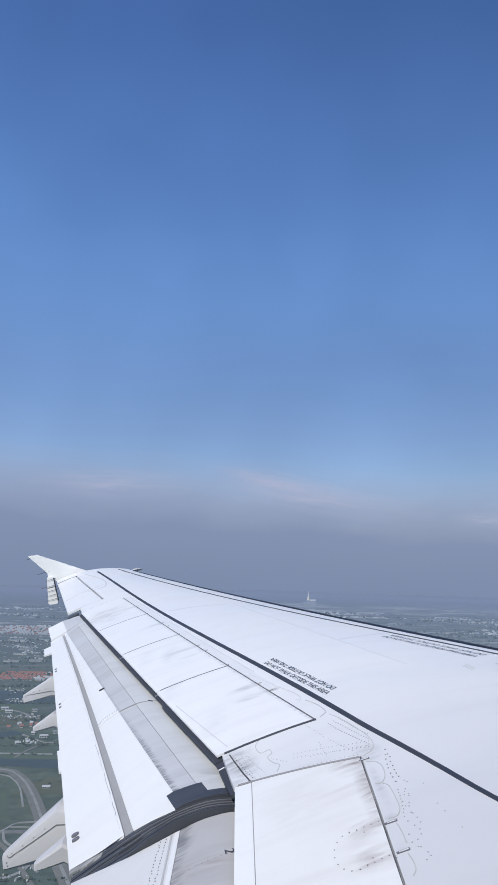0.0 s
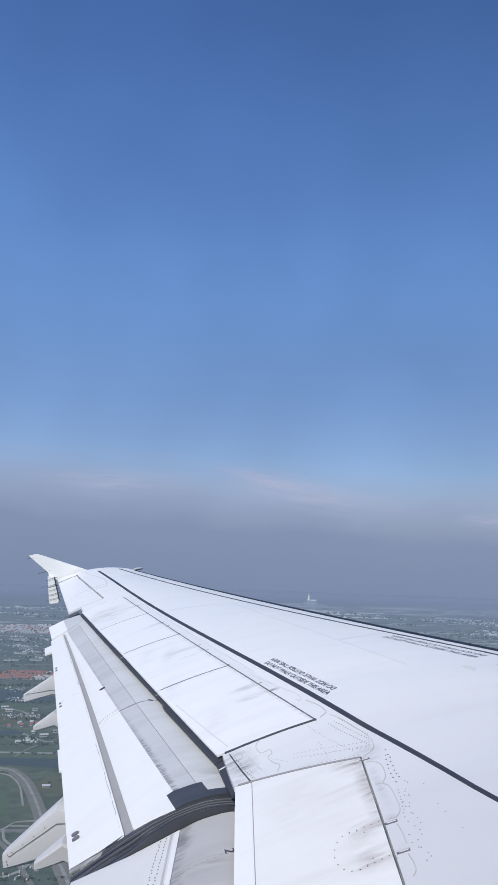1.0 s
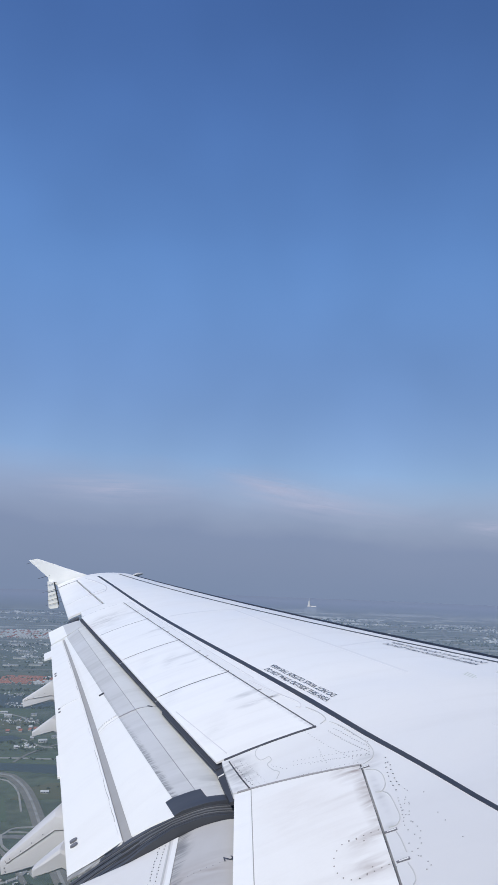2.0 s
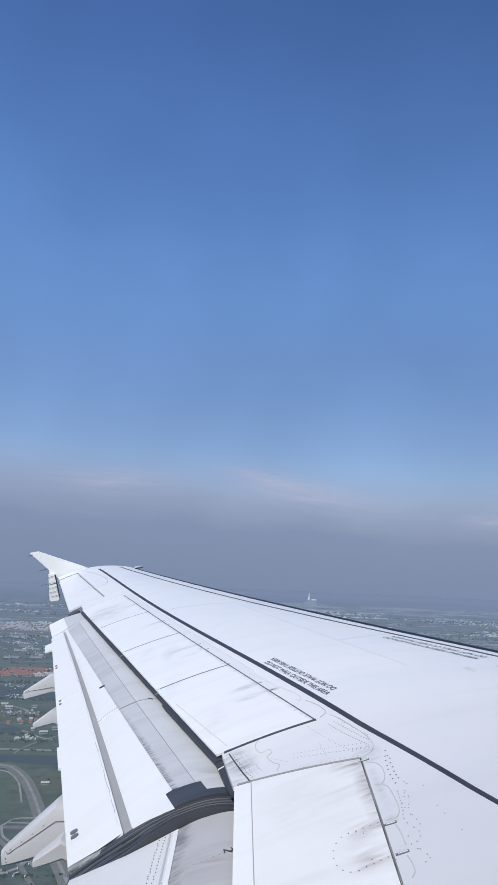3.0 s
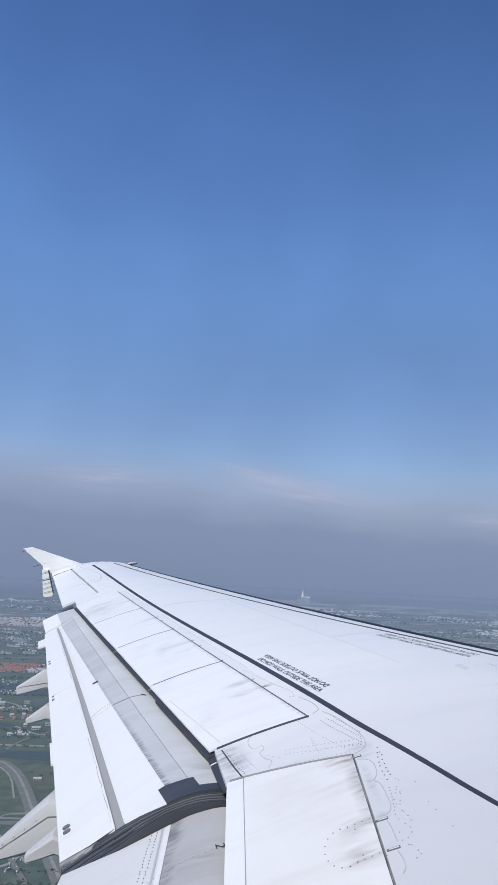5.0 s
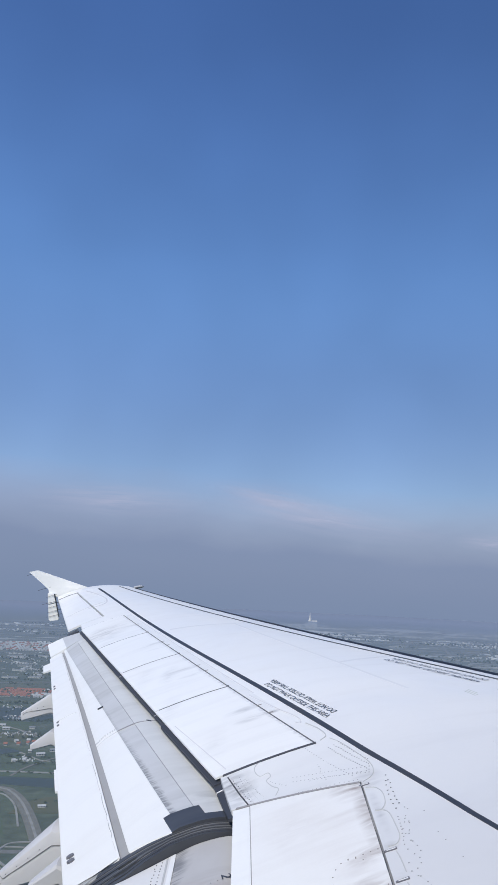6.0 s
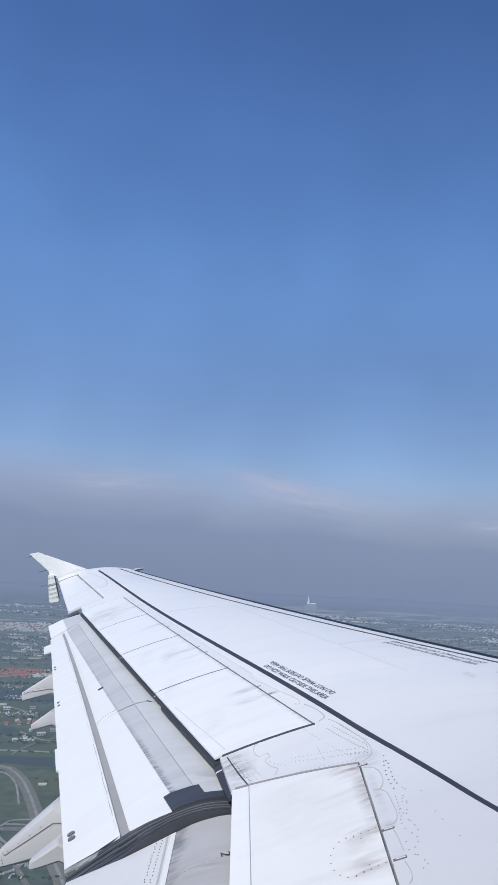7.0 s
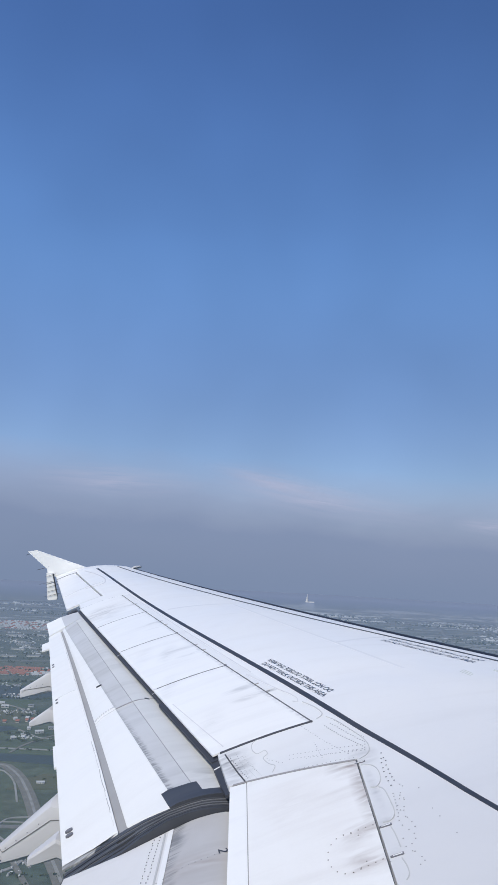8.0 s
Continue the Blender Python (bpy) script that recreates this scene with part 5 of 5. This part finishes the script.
bmesh.ops.translate(bm, verts=bm.verts, vec=(7, 0, 0))
part("roof", bm, HAZED_WHITE, temple, "temple roof with haze painted into its grey")
part("porch", box(-26, -10, -7, 7, -1, 17), WHITEWASH, temple)
prof = ((13, 0), (13, 12), (10.5, 13), (10, 20), (8, 21), (7.4, 28), (5.6, 29), (5, 36), (3.6, 37), (3, 44), (1.6, 46), (0.5, 58))
rings = [[(-6 + r * math.cos(k * math.pi / 6), r * math.sin(k * math.pi / 6), z) for k in range(12)] for r, z in prof]
part("spire", lofted(rings), HAZED_WHITE, temple, "tapering spire with haze painted into its grey")
temple.matrix_world = place(292, 3700, 10) @ Matrix.Diagonal((1.15, 1.15, 1.25, 1))
tagged(temple, "white temple hall with a tall pointed spire", "temple")

# far buildings, too many to count
TOWN = varied("far_buildings", [(0.0, (0.25, 0.26, 0.27)), (0.25, (0.42, 0.42, 0.42)), (0.50, (0.50, 0.50, 0.50)), (0.56, (0.82, 0.82, 0.82)), (0.84, (0.85, 0.85, 0.84)), (0.90, (0.36, 0.20, 0.16)), (0.94, (0.30, 0.38, 0.46)), (0.97, (0.75, 0.75, 0.74))])
WHITE_TOWN = varied("pale_walls", [(0.0, (0.60, 0.61, 0.63)), (0.5, (0.80, 0.80, 0.80)), (1.0, (0.88, 0.88, 0.87))])
verts, faces = [], []


def block(x, y, w, d, h, turn):
    c, s = math.cos(turn), math.sin(turn)
    k = len(verts)
    for z, f in ((-0.3, 1.0), (h * 0.75, 1.0)):
        for a, b in ((-0.5, -0.5), (0.5, -0.5), (0.5, 0.5), (-0.5, 0.5)):
            verts.append((x + a * w * c - b * d * s, y + a * w * s + b * d * c, z))
    for a in (-0.5, 0.5):
        verts.append((x + a * w * c, y + a * w * s, h))
    faces.extend(((k, k + 1, k + 5, k + 4), (k + 1, k + 2, k + 6, k + 9, k + 5), (k + 2, k + 3, k + 7, k + 6), (k + 3, k, k + 4, k + 8, k + 7), (k + 4, k + 5, k + 9, k + 8), (k + 6, k + 7, k + 8, k + 9)))


random.seed(21)
CLUSTERS = [(random.uniform(-0.4, 0.42), 900 + 3700 * random.random() ** 0.8, random.uniform(0.3, 1.0)) for _ in range(26)]
CLUSTERS += [(random.uniform(0.02, 0.42), random.uniform(1900, 3900), random.choice((0.3, 0.6, 1.2, 2.4))) for _ in range(34)]
CLUSTERS += [(-0.28, 1560, 0.8), (-0.31, 1750, 0.9), (-0.27, 2200, 1.0), (0.06, 3900, 1.2), (0.02, 3600, 1.0), (0.085, 3650, 1.4)]
CLUSTERS += [(random.uniform(0.03, 0.42), random.uniform(3100, 4250), random.choice((0.3, 0.6, 1.0))) for _ in range(26)]
CLUSTERS += [(random.uniform(-0.40, -0.23), random.uniform(1500, 3200), random.uniform(0.2, 0.7)) for _ in range(14)]
for slope, dist, weight in CLUSTERS:
    lean, deep = random.uniform(-0.45, 0.45), random.uniform(10, 60)
    for _ in range(int(34 * weight)):
        a, b = random.gauss(0, 60) * (0.5 + dist / 3500), random.gauss(0, deep)
        w = random.choice((4, 5, 6, 7, 9, 16)) * random.uniform(0.7, 1.3) * (0.22 + dist / 4800)
        x, y = slope * dist + a, dist + b + a * lean
        if x * x + y * y < 4700 ** 2 and not (-420 < x < -120 and y < 1350):
            block(x, y, w, w * random.uniform(0.5, 0.9), random.uniform(1.2, 2.6) * (1.5 if w > 12 else 1.0), lean + random.choice((0, 1.57)) + random.uniform(-0.1, 0.1))
random.seed(52)
tall = []
for slope, dist, weight in CLUSTERS:
    if dist > 2000:
        deep = random.uniform(8, 45)
        for _ in range(int((42 if slope > -0.15 else 9) * weight * random.uniform(0.2, 1.8))):
            a, b = random.gauss(0, 45) * (0.5 + dist / 3500), random.gauss(0, deep)
            tall.append((slope * dist + a, dist + b, random.choice((3, 4, 5, 6, 8, 12, 22)) * random.uniform(0.8, 1.5) * (0.3 + dist / 4500)))
random.seed(77)
for x, y, many in ((-359, 1147, 26), (-330, 1064, 40), (-284, 960, 26), (-307, 954, 26), (-247, 840, 22), (-520, 1690, 60), (-470, 1600, 50), (-560, 1790, 60), (-600, 1880, 40), (-147, 497, 14)):
    for _ in range(many):
        a = random.gauss(0, 9 * y / 1000)
        block(x + a, y + random.gauss(0, 8) - a * 0.3, random.uniform(0.8, 3.2) * y / 950, random.uniform(0.8, 2.0) * y / 950, random.uniform(0.8, 2.2), random.choice((0.1, 1.6)) + random.uniform(-0.3, 0.3))
me = bpy.data.meshes.new("far_buildings")
me.from_pydata(verts, [], faces)
me.materials.append(TOWN)
tagged(new("far_buildings", me), "scattered small far buildings with pale and rusty roofs", "buildings", kind="stuff")
verts, faces = [], []
for x, y, w in tall:
    if x * x + y * y < 4300 ** 2:
        block(x, y, w, min(w * 0.5, 9), random.uniform(1.8, 4.5), random.uniform(-0.2, 0.2))
me = bpy.data.meshes.new("white_buildings")
me.from_pydata(verts, [], faces)
me.materials.append(WHITE_TOWN)
tagged(new("white_buildings", me), "far white taller buildings of the town", "buildings", kind="stuff")

# trees: clumps of foliage in lines along roads and plots
LEAF = varied("dark_foliage", [(0.0, (0.035, 0.055, 0.03)), (0.5, (0.05, 0.075, 0.035)), (1.0, (0.075, 0.095, 0.05))], 0.9)
verts, faces = [], []
ball = bmesh.new()
bmesh.ops.create_icosphere(ball, subdivisions=1, radius=1)
BALL_V, BALL_F = [v.co.copy() for v in ball.verts], [[v.index for v in f.verts] for f in ball.faces]
ball.free()


def clump(x, y, size):
    near = y < 1100
    for _ in range(9 if near else 3):
        k = len(verts)
        o = Vector((x + random.gauss(0, size * 0.4), y + random.gauss(0, size * 0.4), size * random.uniform(0.15, 0.75)))
        r = size * (random.uniform(0.14, 0.3) if near else random.uniform(0.3, 0.5))
        verts.extend(o + Vector((v.x, v.y, v.z * 0.9)) * r * random.uniform(0.75, 1.25) for v in BALL_V)
        faces.extend([k + i for i in f] for f in BALL_F)


def tree_line(a, b, gap, size, wild=2.0):
    a, b = Vector(a), Vector(b)
    for i in range(int((b - a).length / gap)):
        p = a.lerp(b, (i + random.random()) / max(1, int((b - a).length / gap)))
        clump(p.x + random.gauss(0, wild), p.y + random.gauss(0, wild), size * random.uniform(0.6, 1.3))


random.seed(33)
for a, b, gap, size in (((-330, 474), (-60, 498), 5, 3.5), ((-300, 452), (-40, 480), 4, 4.5), ((-240, 505), (-110, 520), 9, 3), ((-420, 716), (-250, 728), 9, 4), ((-300, 812), (-180, 826), 6, 5), ((-330, 846), (-200, 852), 7, 5), ((-300, 938), (-230, 955), 6, 6), ((-420, 1030), (-260, 1050), 7, 6), ((-440, 1165), (-300, 1190), 6, 7), ((-470, 1280), (-320, 1300), 6, 7), ((-190, 690), (-100, 700), 8, 4), ((-250, 780), (-190, 784), 9, 4)):
    tree_line(a, b, gap * 0.7, size * 0.55, 2.6)
for i in range(150):
    y = 880 + 2300 * random.random() ** 1.1
    x = random.uniform(-0.36, 0.38) * y
    long, lean = random.uniform(40, 220), random.uniform(-0.3, 0.3)
    tree_line((x, y), (x + long, y + long * lean), 6 + y / 400, random.uniform(2.5, 5) * (0.6 + y / 3000), 5 + y / 300)
me = bpy.data.meshes.new("trees")
me.from_pydata(verts, [], faces)
me.materials.append(LEAF)
tagged(new("trees", me), "dark green lines and clumps of far trees", "trees", kind="stuff")


# ---- thin cloud over the haze bank: sheets that glow, their light put into the emission ----
def wisp_material():
    m = bpy.data.materials.new("thin_cloud")
    m.use_nodes = True
    n, l = m.node_tree.nodes, m.node_tree.links
    n.clear()
    out, mx, tr, em = (n.new("ShaderNode" + k) for k in ("OutputMaterial", "MixShader", "BsdfTransparent", "Emission"))
    em.inputs[0].default_value = (0.44, 0.465, 0.625, 1)
    co, gr = n.new("ShaderNodeTexCoord"), n.new("ShaderNodeTexGradient")
    gr.gradient_type = "SPHERICAL"
    l.new(co.outputs["Object"], gr.inputs[0])
    cloudy = ramp(n, l, noise_node(n, l, 2.2, 5, (0.8, 1, 2.5), 0.6), [(0.3, (0.15, 0.15, 0.15)), (0.7, (1, 1, 1))])
    soft = ramp(n, l, gr.outputs["Fac"], [(0.0, (0, 0, 0)), (0.5, (0.3, 0.3, 0.3)), (1.0, (0.7, 0.7, 0.7))])
    l.new(mix(n, l, soft, cloudy, 1.0, "MULTIPLY"), mx.inputs[0])
    l.new(tr.outputs[0], mx.inputs[1])
    l.new(em.outputs[0], mx.inputs[2])
    l.new(mx.outputs[0], out.inputs[0])
    return m


WISP = wisp_material()
WISPS = ((110, 4640, 735, 400, 46, 12.0), (190, 4640, 715, 560, 105, 11.0), (420, 4630, 630, 800, 120, 7.0), (-900, 4550, 690, 620, 120, -1.0), (1460, 4420, 505, 260, 60, 4.0))
for x, y, z, wide, tall, lean in WISPS:
    rings = []
    for i in range(25):
        u = -1 + i / 12
        rings.append([(u, 0.0, v) for v in span(-1, 1, 8)])
    sheet = lofted(rings, closed=False)
    ob = part("thin_cloud", sheet, WISP, None, "thin pinkish white cloud streak over the haze")
    ob.matrix_world = Matrix.Translation((x, y, z)) @ pose(0, 0, 0, 0, lean, -math.degrees(math.atan2(x, y))) @ Matrix.Diagonal((wide, 1, tall, 1))
    tagged(ob, category="cloud", group="thin clouds", kind="structure")
